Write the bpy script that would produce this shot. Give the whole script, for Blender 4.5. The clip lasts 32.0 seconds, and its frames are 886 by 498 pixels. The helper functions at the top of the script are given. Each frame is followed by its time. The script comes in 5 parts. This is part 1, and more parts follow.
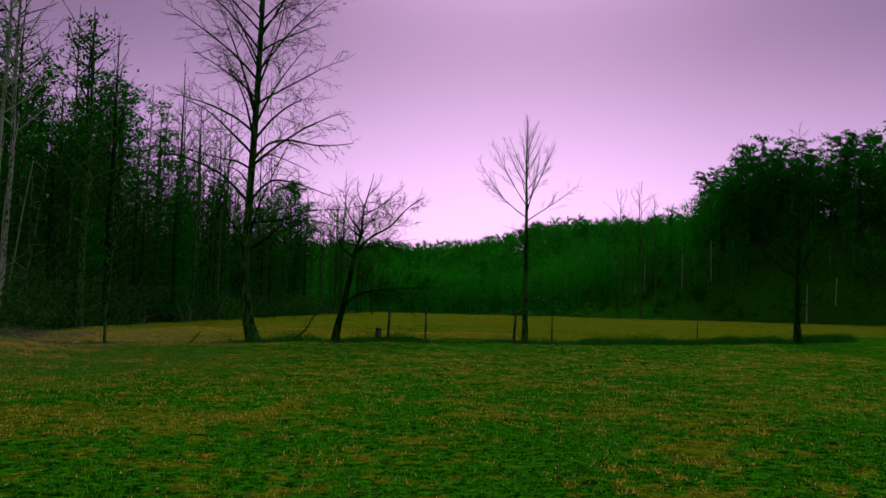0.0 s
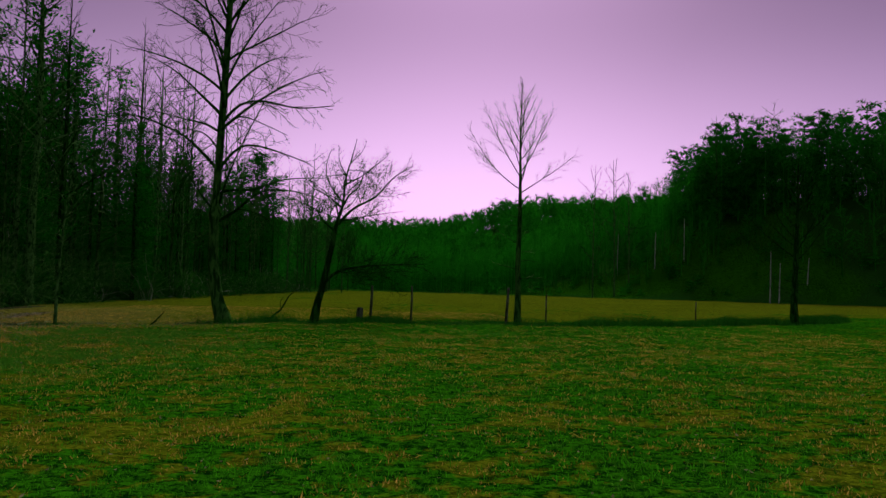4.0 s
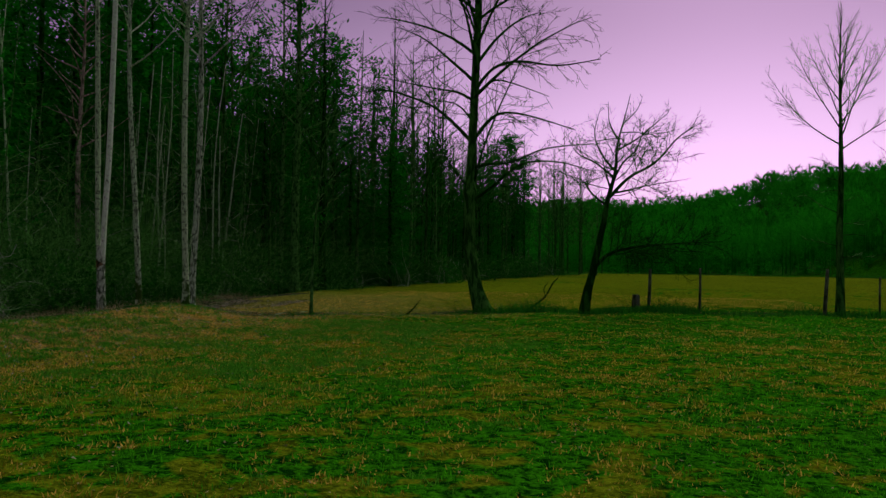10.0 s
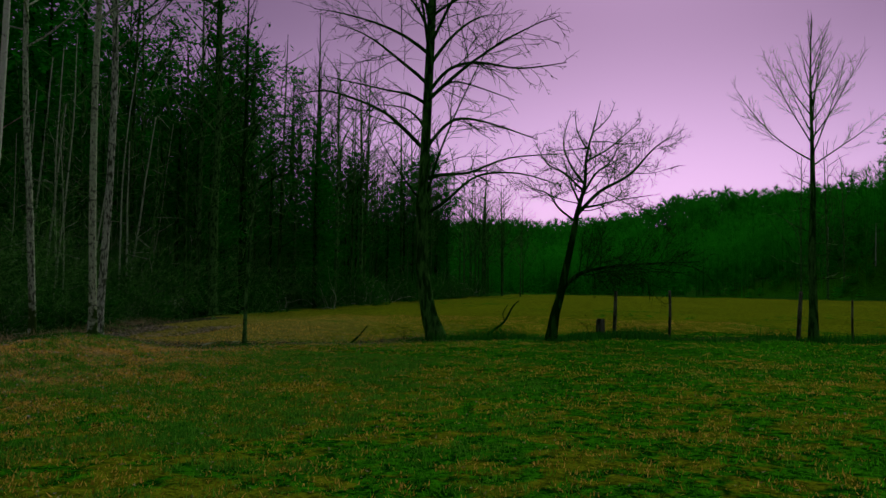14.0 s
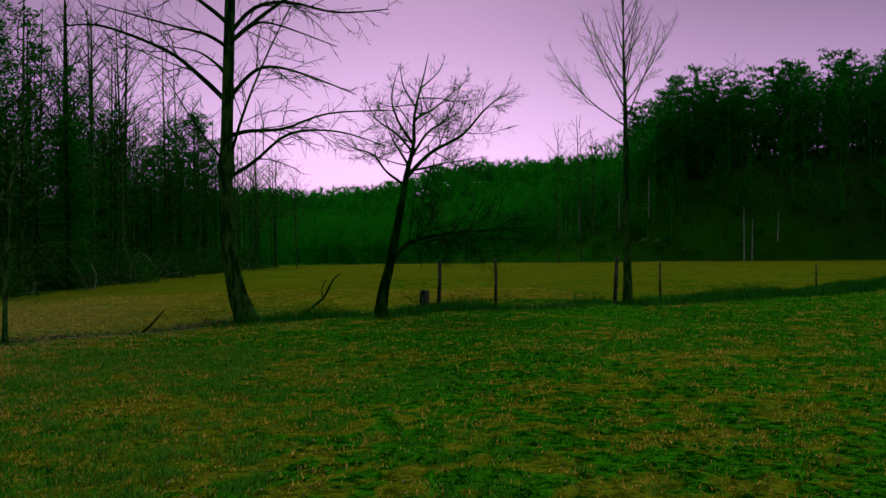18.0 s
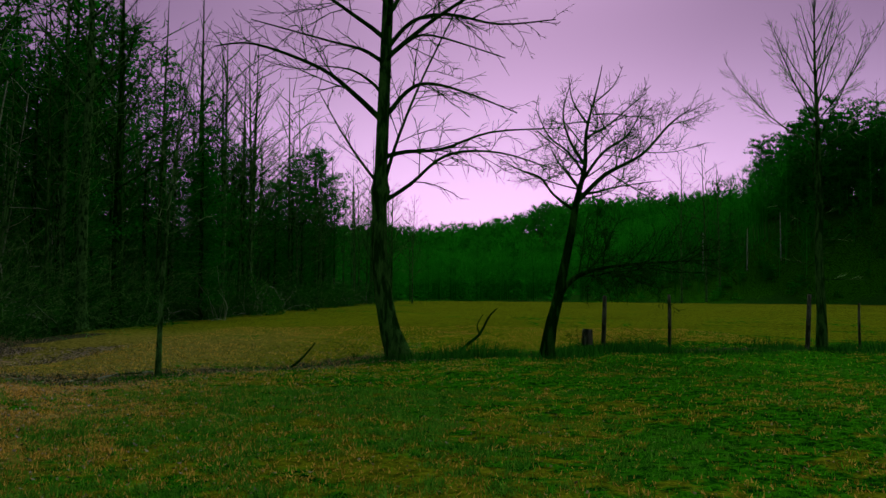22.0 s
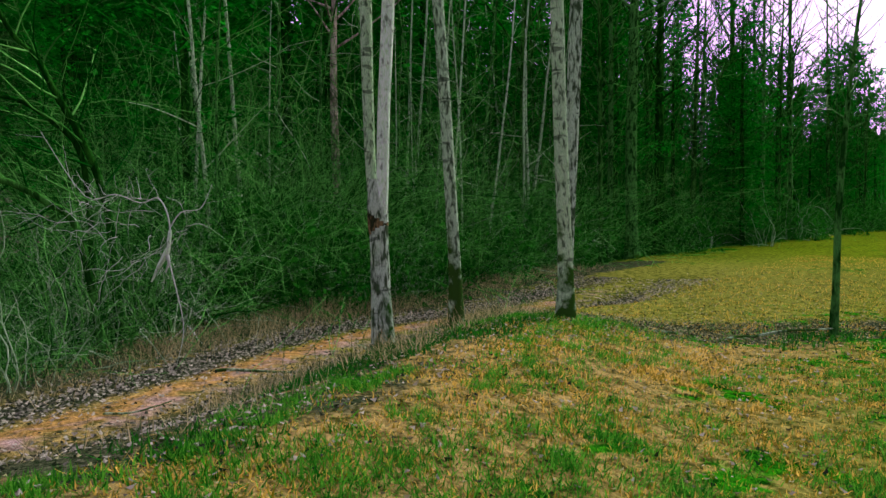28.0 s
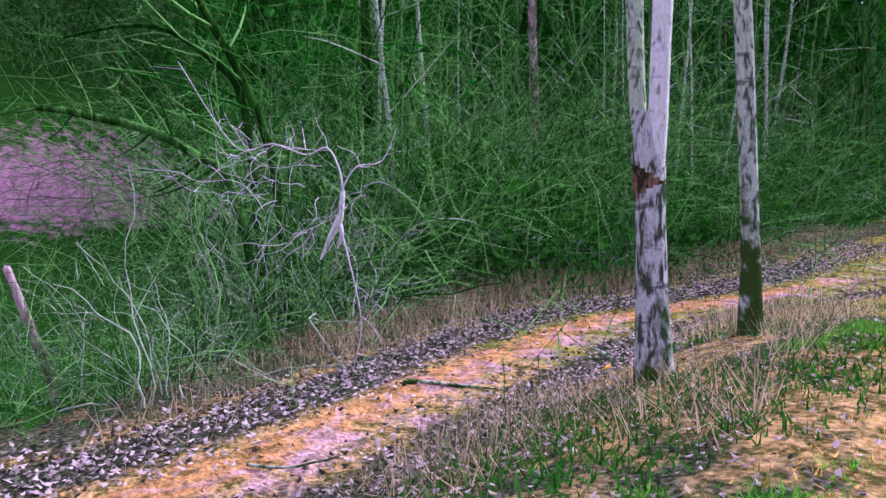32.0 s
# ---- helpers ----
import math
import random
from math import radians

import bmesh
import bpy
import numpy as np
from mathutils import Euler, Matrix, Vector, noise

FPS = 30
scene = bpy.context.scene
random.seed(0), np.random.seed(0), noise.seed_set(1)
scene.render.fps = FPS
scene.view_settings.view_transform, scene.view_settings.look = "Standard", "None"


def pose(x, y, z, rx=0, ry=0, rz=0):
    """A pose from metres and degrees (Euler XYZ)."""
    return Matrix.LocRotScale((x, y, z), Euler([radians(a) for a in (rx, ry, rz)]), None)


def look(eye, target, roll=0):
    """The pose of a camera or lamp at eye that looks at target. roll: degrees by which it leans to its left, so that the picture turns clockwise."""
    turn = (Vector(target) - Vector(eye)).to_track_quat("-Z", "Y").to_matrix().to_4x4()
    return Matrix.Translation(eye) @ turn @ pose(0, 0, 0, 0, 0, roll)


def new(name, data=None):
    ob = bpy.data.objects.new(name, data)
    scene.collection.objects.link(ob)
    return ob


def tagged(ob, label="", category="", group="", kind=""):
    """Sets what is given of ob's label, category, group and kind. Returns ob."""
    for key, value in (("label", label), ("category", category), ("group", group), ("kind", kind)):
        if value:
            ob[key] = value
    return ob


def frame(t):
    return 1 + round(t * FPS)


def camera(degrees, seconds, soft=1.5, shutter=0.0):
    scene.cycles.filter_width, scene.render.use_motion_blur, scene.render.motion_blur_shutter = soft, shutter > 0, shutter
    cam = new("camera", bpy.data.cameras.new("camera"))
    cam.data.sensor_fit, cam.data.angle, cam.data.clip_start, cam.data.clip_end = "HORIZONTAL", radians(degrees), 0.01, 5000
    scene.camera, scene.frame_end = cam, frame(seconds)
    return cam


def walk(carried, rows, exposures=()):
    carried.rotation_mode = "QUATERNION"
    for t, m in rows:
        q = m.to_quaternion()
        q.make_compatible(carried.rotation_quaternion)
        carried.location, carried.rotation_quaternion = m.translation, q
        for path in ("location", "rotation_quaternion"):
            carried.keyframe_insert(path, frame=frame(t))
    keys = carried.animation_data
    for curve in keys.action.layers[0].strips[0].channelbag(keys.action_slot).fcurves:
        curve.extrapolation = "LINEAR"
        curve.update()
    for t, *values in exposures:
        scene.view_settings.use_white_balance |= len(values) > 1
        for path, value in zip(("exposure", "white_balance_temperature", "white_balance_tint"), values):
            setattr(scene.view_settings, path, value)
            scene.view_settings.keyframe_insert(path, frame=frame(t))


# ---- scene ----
cam = camera(60.0, 32.0)
PATH = [
    (0, (1.014, 0.123, 1.596), (0.965, 2.117, 1.741), 1.3),
    (0.5, (0.892, 0.431, 1.609), (0.883, 2.426, 1.753), 1.5),
    (1, (0.752, 0.742, 1.616), (0.718, 2.734, 1.790), 1.1),
    (1.5, (0.596, 1.061, 1.609), (0.642, 3.054, 1.759), 0.2),
    (2, (0.466, 1.392, 1.605), (0.527, 3.387, 1.728), 1.1),
    (2.5, (0.344, 1.726, 1.606), (0.338, 3.724, 1.702), 2.0),
    (3, (0.215, 2.047, 1.592), (0.279, 4.045, 1.658), 1.7),
    (3.5, (0.116, 2.356, 1.580), (0.160, 4.353, 1.678), 1.5),
    (5.5, (-0.153, 3.564, 1.493), (-0.047, 5.560, 1.552), 3.3),
    (6, (-0.184, 3.899, 1.494), (0.080, 5.880, 1.568), 1.1),
    (6.5, (-0.222, 4.245, 1.493), (0.011, 6.229, 1.569), 1.3),
    (7, (-0.322, 4.583, 1.482), (-0.202, 6.578, 1.560), 2.8),
    (7.5, (-0.436, 4.925, 1.481), (-0.332, 6.920, 1.578), -1.2),
    (8, (-0.543, 5.271, 1.491), (-0.511, 7.265, 1.641), 0.0),
    (8.5, (-0.684, 5.594, 1.504), (-0.730, 7.592, 1.583), 2.2),
    (9, (-0.841, 5.915, 1.524), (-0.853, 7.914, 1.498), -0.2),
    (9.5, (-1.018, 6.233, 1.546), (-1.361, 8.203, 1.557), -0.1),
    (10, (-1.222, 6.526, 1.570), (-1.805, 8.439, 1.604), 0.7),
    (10.5, (-1.449, 6.803, 1.593), (-2.104, 8.692, 1.585), -3.1),
    (11, (-1.689, 7.083, 1.601), (-2.491, 8.915, 1.582), -2.3),
    (11.5, (-1.932, 7.346, 1.596), (-2.798, 9.148, 1.542), -1.9),
    (12, (-2.179, 7.642, 1.579), (-2.911, 9.501, 1.493), -3.8),
    (12.5, (-2.430, 7.965, 1.560), (-3.062, 9.858, 1.428), -2.4),
    (13, (-2.681, 8.244, 1.550), (-3.274, 10.149, 1.409), -0.6),
    (13.5, (-2.934, 8.510, 1.559), (-3.382, 10.457, 1.466), -2.6),
    (14, (-3.182, 8.820, 1.579), (-3.536, 10.786, 1.669), 0.8),
    (14.5, (-3.423, 9.136, 1.589), (-3.685, 11.116, 1.685), 2.7),
    (15, (-3.653, 9.469, 1.594), (-3.729, 11.466, 1.662), 0.9),
    (15.5, (-3.879, 9.796, 1.601), (-3.830, 11.792, 1.710), 2.1),
    (17.5, (-4.822, 10.834, 1.619), (-4.486, 12.805, 1.675), -0.6),
    (18, (-5.012, 11.095, 1.626), (-4.748, 13.077, 1.637), -0.7),
    (18.5, (-5.175, 11.369, 1.630), (-5.056, 13.363, 1.716), -0.1),
    (19, (-5.355, 11.614, 1.602), (-5.249, 13.611, 1.658), -0.3),
    (19.5, (-5.498, 11.840, 1.571), (-5.331, 13.833, 1.574), -1.6),
    (20, (-5.614, 12.086, 1.580), (-5.475, 14.077, 1.709), -0.9),
    (20.5, (-5.801, 12.316, 1.569), (-5.738, 14.312, 1.675), 0.6),
    (21, (-5.993, 12.579, 1.566), (-5.853, 14.574, 1.597), -0.3),
    (21.5, (-6.168, 12.883, 1.556), (-6.131, 14.881, 1.629), 0.9),
    (22, (-6.417, 13.198, 1.506), (-6.418, 15.195, 1.617), 0.3),
    (22.5, (-6.705, 13.553, 1.463), (-6.732, 15.552, 1.494), -0.8),
    (23, (-7.006, 13.967, 1.426), (-7.449, 15.917, 1.483), -0.1),
    (23.5, (-7.329, 14.349, 1.415), (-7.959, 16.247, 1.422), 1.0),
    (24, (-7.656, 14.698, 1.411), (-8.445, 16.535, 1.358), 0.2),
    (24.5, (-7.995, 14.998, 1.413), (-9.004, 16.725, 1.429), 0.7),
    (25, (-8.331, 15.254, 1.402), (-9.339, 16.981, 1.406), -0.3),
    (25.5, (-8.668, 15.503, 1.382), (-9.645, 17.248, 1.368), -0.3),
    (26, (-9.012, 15.709, 1.387), (-10.139, 17.361, 1.371), 0.0),
    (26.5, (-9.317, 15.884, 1.406), (-10.449, 17.531, 1.326), -0.8),
    (28.5, (-10.311, 16.650, 1.518), (-11.476, 18.272, 1.416), 0.2),
    (29, (-10.596, 16.857, 1.507), (-11.845, 18.414, 1.385), 0.0),
    (29.5, (-10.900, 17.089, 1.514), (-12.143, 18.649, 1.365), -1.3),
    (30, (-11.201, 17.368, 1.523), (-12.395, 18.971, 1.484), 0.9),
    (30.5, (-11.524, 17.604, 1.521), (-12.826, 19.119, 1.416), -0.5),
    (31, (-11.820, 17.820, 1.548), (-13.209, 19.252, 1.407), -3.1),
    (31.5, (-12.108, 18.072, 1.548), (-13.547, 19.451, 1.381), -4.6),
    (32, (-12.381, 18.274, 1.533), (-13.868, 19.595, 1.320), -1.1),
]
EXPOSURES = [
    (0, -0.35, 6500, 8), (3.5, -0.50, 6500, 8), (6, -0.40, 6500, 7), (9, -0.50, 6500, 5), (10, -0.45, 6600, 3), (11, 0.20, 7100, 6), (11.5, 0.35, 7300, 6), (12, 0.05, 7100, 2),
    (13, -0.10, 6900, -2), (13.6, -0.10, 6800, 0), (14, -0.70, 6500, 4), (14.3, -0.80, 6500, 4), (15.5, -0.60, 6500, 5), (18, -0.45, 6500, 2), (20, -0.40, 6500, 3),
    (22.4, -0.52, 6500, 3), (23, -0.70, 6500, 2), (24, 0.35, 7600, 8), (25, 0.70, 8000, 6), (26, 0.65, 8000, -20), (28.5, 1.45, 5700, 8),
    (29.5, 1.55, 5500, 14), (30, 1.2, 5500, -22), (30.6, 1.8, 5300, 30), (31, 2.15, 5250, 52), (32, 2.3, 5250, 58),
]
walk(cam, [(t, look(eye, target, roll)) for t, eye, target, roll in PATH], EXPOSURES)

# ---- world, sun ----
world = bpy.data.worlds.new("overcast_sky")
scene.world = world
world.use_nodes = True
wn, wl = world.node_tree.nodes, world.node_tree.links
wn.clear()
sky = wn.new("ShaderNodeTexSky")
sky.sky_type = "NISHITA"
sky.sun_disc = False
sky.sun_elevation = radians(40)
sky.sun_rotation = radians(4)
sky.air_density, sky.dust_density, sky.ozone_density = 1.0, 2.5, 1.0
pale = wn.new("ShaderNodeHueSaturation")
pale.inputs["Saturation"].default_value = 0.25
wl.new(sky.outputs[0], pale.inputs["Color"])
wback = wn.new("ShaderNodeBackground")
wback.inputs["Strength"].default_value = 0.105
tint = wn.new("ShaderNodeMix")
tint.data_type, tint.blend_type = "RGBA", "MULTIPLY"
tint.inputs[0].default_value = 1.0
tint.inputs[7].default_value = (1.04, 0.64, 1.12, 1)
wl.new(pale.outputs[0], tint.inputs[6])
# sky dims above the horizon; brighter unseen top added to light the ground
wco = wn.new("ShaderNodeTexCoord")
wsep = wn.new("ShaderNodeSeparateXYZ")
wl.new(wco.outputs["Generated"], wsep.inputs[0])
wramp = wn.new("ShaderNodeValToRGB")
wramp.color_ramp.interpolation = "EASE"
wramp.color_ramp.elements[0].position, wramp.color_ramp.elements[0].color = 0.08, (1.06, 1.06, 1.06, 1)
wramp.color_ramp.elements[1].position, wramp.color_ramp.elements[1].color = 0.36, (0.40, 0.40, 0.41, 1)
upper = wramp.color_ramp.elements.new(0.85)
upper.color = (1.75, 1.75, 1.75, 1)
wl.new(wsep.outputs["Z"], wramp.inputs[0])
graded_sky = wn.new("ShaderNodeMix")
graded_sky.data_type, graded_sky.blend_type = "RGBA", "MULTIPLY"
graded_sky.inputs[0].default_value = 1.0
wl.new(tint.outputs[2], graded_sky.inputs[6])
wl.new(wramp.outputs[0], graded_sky.inputs[7])
wl.new(graded_sky.outputs[2], wback.inputs["Color"])
wout = wn.new("ShaderNodeOutputWorld")
wl.new(wback.outputs[0], wout.inputs["Surface"])

sun = new("sun", bpy.data.lights.new("sun", "SUN"))
sun.data.energy, sun.data.angle, sun.data.color = 1.6, radians(40), (1.0, 0.97, 0.91)
sun.matrix_world = look((0, 0, 50), (-2.6, -38, 50 - 32))


# ---- materials ----
def material(name, rough=0.85):
    m = bpy.data.materials.new(name)
    m.use_nodes = True
    b = m.node_tree.nodes["Principled BSDF"]
    b.inputs["Roughness"].default_value = rough
    b.inputs["Specular IOR Level"].default_value = 0.0
    return m, m.node_tree.nodes, m.node_tree.links, b


def ramp(n, stops):
    r = n.new("ShaderNodeValToRGB")
    e = r.color_ramp.elements
    while len(e) < len(stops):
        e.new(0.5)
    for k, (p, c) in zip(e, stops):
        k.position, k.color = p, (*c, 1)
    return r


def noise_node(n, l, scale, detail=4, vec=None, dist=0.0):
    t = n.new("ShaderNodeTexNoise")
    t.inputs["Scale"].default_value, t.inputs["Detail"].default_value, t.inputs["Distortion"].default_value = scale, detail, dist
    if vec is not None:
        l.new(vec, t.inputs["Vector"])
    return t


def mixc(n, l, fac, a, b, kind="MIX"):
    m = n.new("ShaderNodeMix")
    m.data_type, m.blend_type = "RGBA", kind
    for sock, v in ((m.inputs[0], fac), (m.inputs[6], a), (m.inputs[7], b)):
        if isinstance(v, (int, float)):
            sock.default_value = v
        elif isinstance(v, tuple):
            sock.default_value = (*v, 1)
        else:
            l.new(v, sock)
    return m.outputs[2]


def bump(n, l, b, height, strength, distance=0.02):
    k = n.new("ShaderNodeBump")
    k.inputs["Strength"].default_value, k.inputs["Distance"].default_value = strength, distance
    l.new(height, k.inputs["Height"])
    l.new(k.outputs[0], b.inputs["Normal"])


def bark(name, dark, light, patch=0.5, stretch=0.25, scale=9.0, moss=None, mossy=0.0, bands=0.0):
    """Bark with long furrows, pale patches, dark cross marks and moss near the foot."""
    m, n, l, b = material(name, 0.9)
    co = n.new("ShaderNodeTexCoord")
    mp = n.new("ShaderNodeMapping")
    mp.inputs["Scale"].default_value = (1, 1, stretch)
    l.new(co.outputs["Object"], mp.inputs["Vector"])
    a = noise_node(n, l, scale, 6, mp.outputs[0], 0.4)
    r = ramp(n, [(patch - 0.07, dark), (patch + 0.06, light)])
    l.new(a.outputs["Fac"], r.inputs[0])
    mf = n.new("ShaderNodeMapping")
    mf.inputs["Scale"].default_value = (1, 1, 0.16)
    l.new(co.outputs["Object"], mf.inputs["Vector"])
    f = noise_node(n, l, scale * 7, 4, mf.outputs[0], 0.5)
    fr = ramp(n, [(0.36, (0.25, 0.25, 0.25)), (0.58, (0.62, 0.62, 0.62))])
    l.new(f.outputs["Fac"], fr.inputs[0])
    c = mixc(n, l, 0.75, r.outputs[0], fr.outputs[0], "OVERLAY")
    if bands:
        mb = n.new("ShaderNodeMapping")
        mb.inputs["Scale"].default_value = (3.5, 3.5, 13)
        l.new(co.outputs["Object"], mb.inputs["Vector"])
        k = noise_node(n, l, 1.0, 3, mb.outputs[0], 0.3)
        kr = ramp(n, [(0.62, (0, 0, 0)), (0.67, (1, 1, 1))])
        l.new(k.outputs["Fac"], kr.inputs[0])
        ml = n.new("ShaderNodeMath")
        ml.operation = "MULTIPLY"
        ml.inputs[1].default_value = bands
        l.new(kr.outputs[0], ml.inputs[0])
        c = mixc(n, l, ml.outputs[0], c, (dark[0] * 0.4, dark[1] * 0.4, dark[2] * 0.4))
    if moss:
        g = noise_node(n, l, 5, 4, co.outputs["Object"])
        sx = n.new("ShaderNodeSeparateXYZ")
        l.new(co.outputs["Object"], sx.inputs[0])
        low = n.new("ShaderNodeMapRange")
        low.inputs["From Min"].default_value, low.inputs["From Max"].default_value = 0.0, 1.9
        low.inputs["To Min"].default_value, low.inputs["To Max"].default_value = mossy, mossy - 0.35
        l.new(sx.outputs["Z"], low.inputs["Value"])
        ad = n.new("ShaderNodeMath")
        l.new(g.outputs["Fac"], ad.inputs[0]), l.new(low.outputs[0], ad.inputs[1])
        mr = ramp(n, [(0.58, (0, 0, 0)), (0.70, (1, 1, 1))])
        l.new(ad.outputs[0], mr.inputs[0])
        c = mixc(n, l, mr.outputs[0], c, moss)
    l.new(c, b.inputs["Base Color"])
    bump(n, l, b, f.outputs["Fac"], 1.0, 0.02)
    return m


def plain(name, colour, other, scale=3.0, rough=0.85, island=0.5, thin=0.0, low=0.3, high=0.75):
    """A colour that wanders, from spot to spot and from piece to piece."""
    m, n, l, b = material(name, rough)
    co = n.new("ShaderNodeTexCoord")
    a = noise_node(n, l, scale, 4, co.outputs["Object"])
    g = n.new("ShaderNodeNewGeometry")
    mx = n.new("ShaderNodeMix")
    mx.inputs[0].default_value = island
    l.new(a.outputs["Fac"], mx.inputs[2]), l.new(g.outputs["Random Per Island"], mx.inputs[3])
    r = ramp(n, [(low, colour), (high, other)])
    l.new(mx.outputs[0], r.inputs[0])
    l.new(r.outputs[0], b.inputs["Base Color"])
    if thin:
        # thin blades and leaves let light through
        tr = n.new("ShaderNodeBsdfTranslucent")
        both = n.new("ShaderNodeMixShader")
        both.inputs[0].default_value = thin
        l.new(r.outputs[0], tr.inputs["Color"])
        l.new(b.outputs[0], both.inputs[1]), l.new(tr.outputs[0], both.inputs[2])
        out = [q for q in n if q.type == "OUTPUT_MATERIAL"][0]
        l.new(both.outputs[0], out.inputs["Surface"])
    return m


def leafy(name, colour, other, scale=0.5):
    m = plain(name, colour, other, scale, 0.7, 0.55, 0.3)
    return m


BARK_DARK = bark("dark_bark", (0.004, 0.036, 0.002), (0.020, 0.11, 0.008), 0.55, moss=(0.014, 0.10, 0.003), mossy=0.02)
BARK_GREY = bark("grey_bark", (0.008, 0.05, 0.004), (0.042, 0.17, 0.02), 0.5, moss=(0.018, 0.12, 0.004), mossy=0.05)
BARK_PALE = bark("pale_lichen_bark", (0.07, 0.125, 0.05), (0.39, 0.61, 0.29), 0.42, 0.35, 26.0, (0.03, 0.095, 0.010), 0.22, 0.7)
BARK_WHITE = bark("white_bark", (0.16, 0.24, 0.12), (0.58, 0.79, 0.48), 0.38, 0.5, 17.0, None, 0.0, 0.3)
BARK_MID = bark("greenish_grey_bark", (0.007, 0.05, 0.004), (0.062, 0.22, 0.035), 0.47, 0.4, 11.0, (0.03, 0.12, 0.006), 0.08, 0.5)
BARK_MOTTLED = bark("mottled_bark", (0.045, 0.085, 0.032), (0.40, 0.57, 0.33), 0.48, 0.30, 24.0, (0.022, 0.09, 0.008), 0.16, 0.7)
BARK_MOSSY = bark("mossy_bark", (0.06, 0.105, 0.045), (0.38, 0.58, 0.30), 0.46, 0.35, 24.0, (0.030, 0.085, 0.010), 0.29, 0.7)
BARK_COLLAR = bark("rusty_collar_bark", (0.02, 0.03, 0.01), (0.17, 0.14, 0.05), 0.48, 0.6, 14.0, None, 0.0, 0.5)
BARK_PINK = bark("reddish_bark", (0.09, 0.10, 0.05), (0.33, 0.32, 0.20), 0.5, 0.3, 8.0)
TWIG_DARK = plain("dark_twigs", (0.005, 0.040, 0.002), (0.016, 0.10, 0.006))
TWIG_PALE = plain("pale_twigs", (0.018, 0.14, 0.010), (0.26, 0.60, 0.16), 3.0, 0.85, 0.75)
TWIG_ASH = plain("ashen_twigs", (0.012, 0.08, 0.008), (0.40, 0.60, 0.30), 0.9, 0.85, 0.5, 0.0, 0.40, 0.72)
TWIG_WHITE = plain("bleached_twigs", (0.10, 0.17, 0.08), (0.62, 0.71, 0.53), 3.0, 0.85, 0.7)
TWIG_GREEN = plain("green_twigs", (0.004, 0.06, 0.003), (0.13, 0.44, 0.065), 0.9, 0.85, 0.45, 0.0, 0.40, 0.68)
NEEDLES = leafy("needles", (0.004, 0.11, 0.003), (0.020, 0.29, 0.010))
WOODS = leafy("far_woods", (0.008, 0.17, 0.004), (0.030, 0.42, 0.013), 0.08)
UNDER = leafy("undergrowth_leaves", (0.006, 0.07, 0.003), (0.030, 0.21, 0.012))
GRASS = plain("grass_blades", (0.010, 0.105, 0.002), (0.072, 0.47, 0.008), 10.0, 0.85, 0.4, 0.45, 0.34, 0.64)
FRESH = plain("fresh_grass", (0.014, 0.14, 0.005), (0.12, 0.42, 0.025), 3.0, 0.85, 0.6, 0.45)
STRAW = plain("straw", (0.16, 0.15, 0.006), (0.72, 0.52, 0.085), 0.7, 0.85, 0.8, 0.45)
DRY = plain("dry_weeds", (0.04, 0.08, 0.018), (0.46, 0.43, 0.18), 0.7, 0.85, 0.9, 0.3)
LEAF_BROWN = plain("brown_leaves", (0.014, 0.028, 0.006), (0.30, 0.32, 0.13), 2.0, 0.8, 0.9, 0.3)
LEAF = plain("fallen_leaves", (0.018, 0.028, 0.012), (0.36, 0.38, 0.24), 2.0, 0.8, 0.9, 0.3)
POST = bark("weathered_post", (0.025, 0.045, 0.015), (0.10, 0.15, 0.07), 0.5)


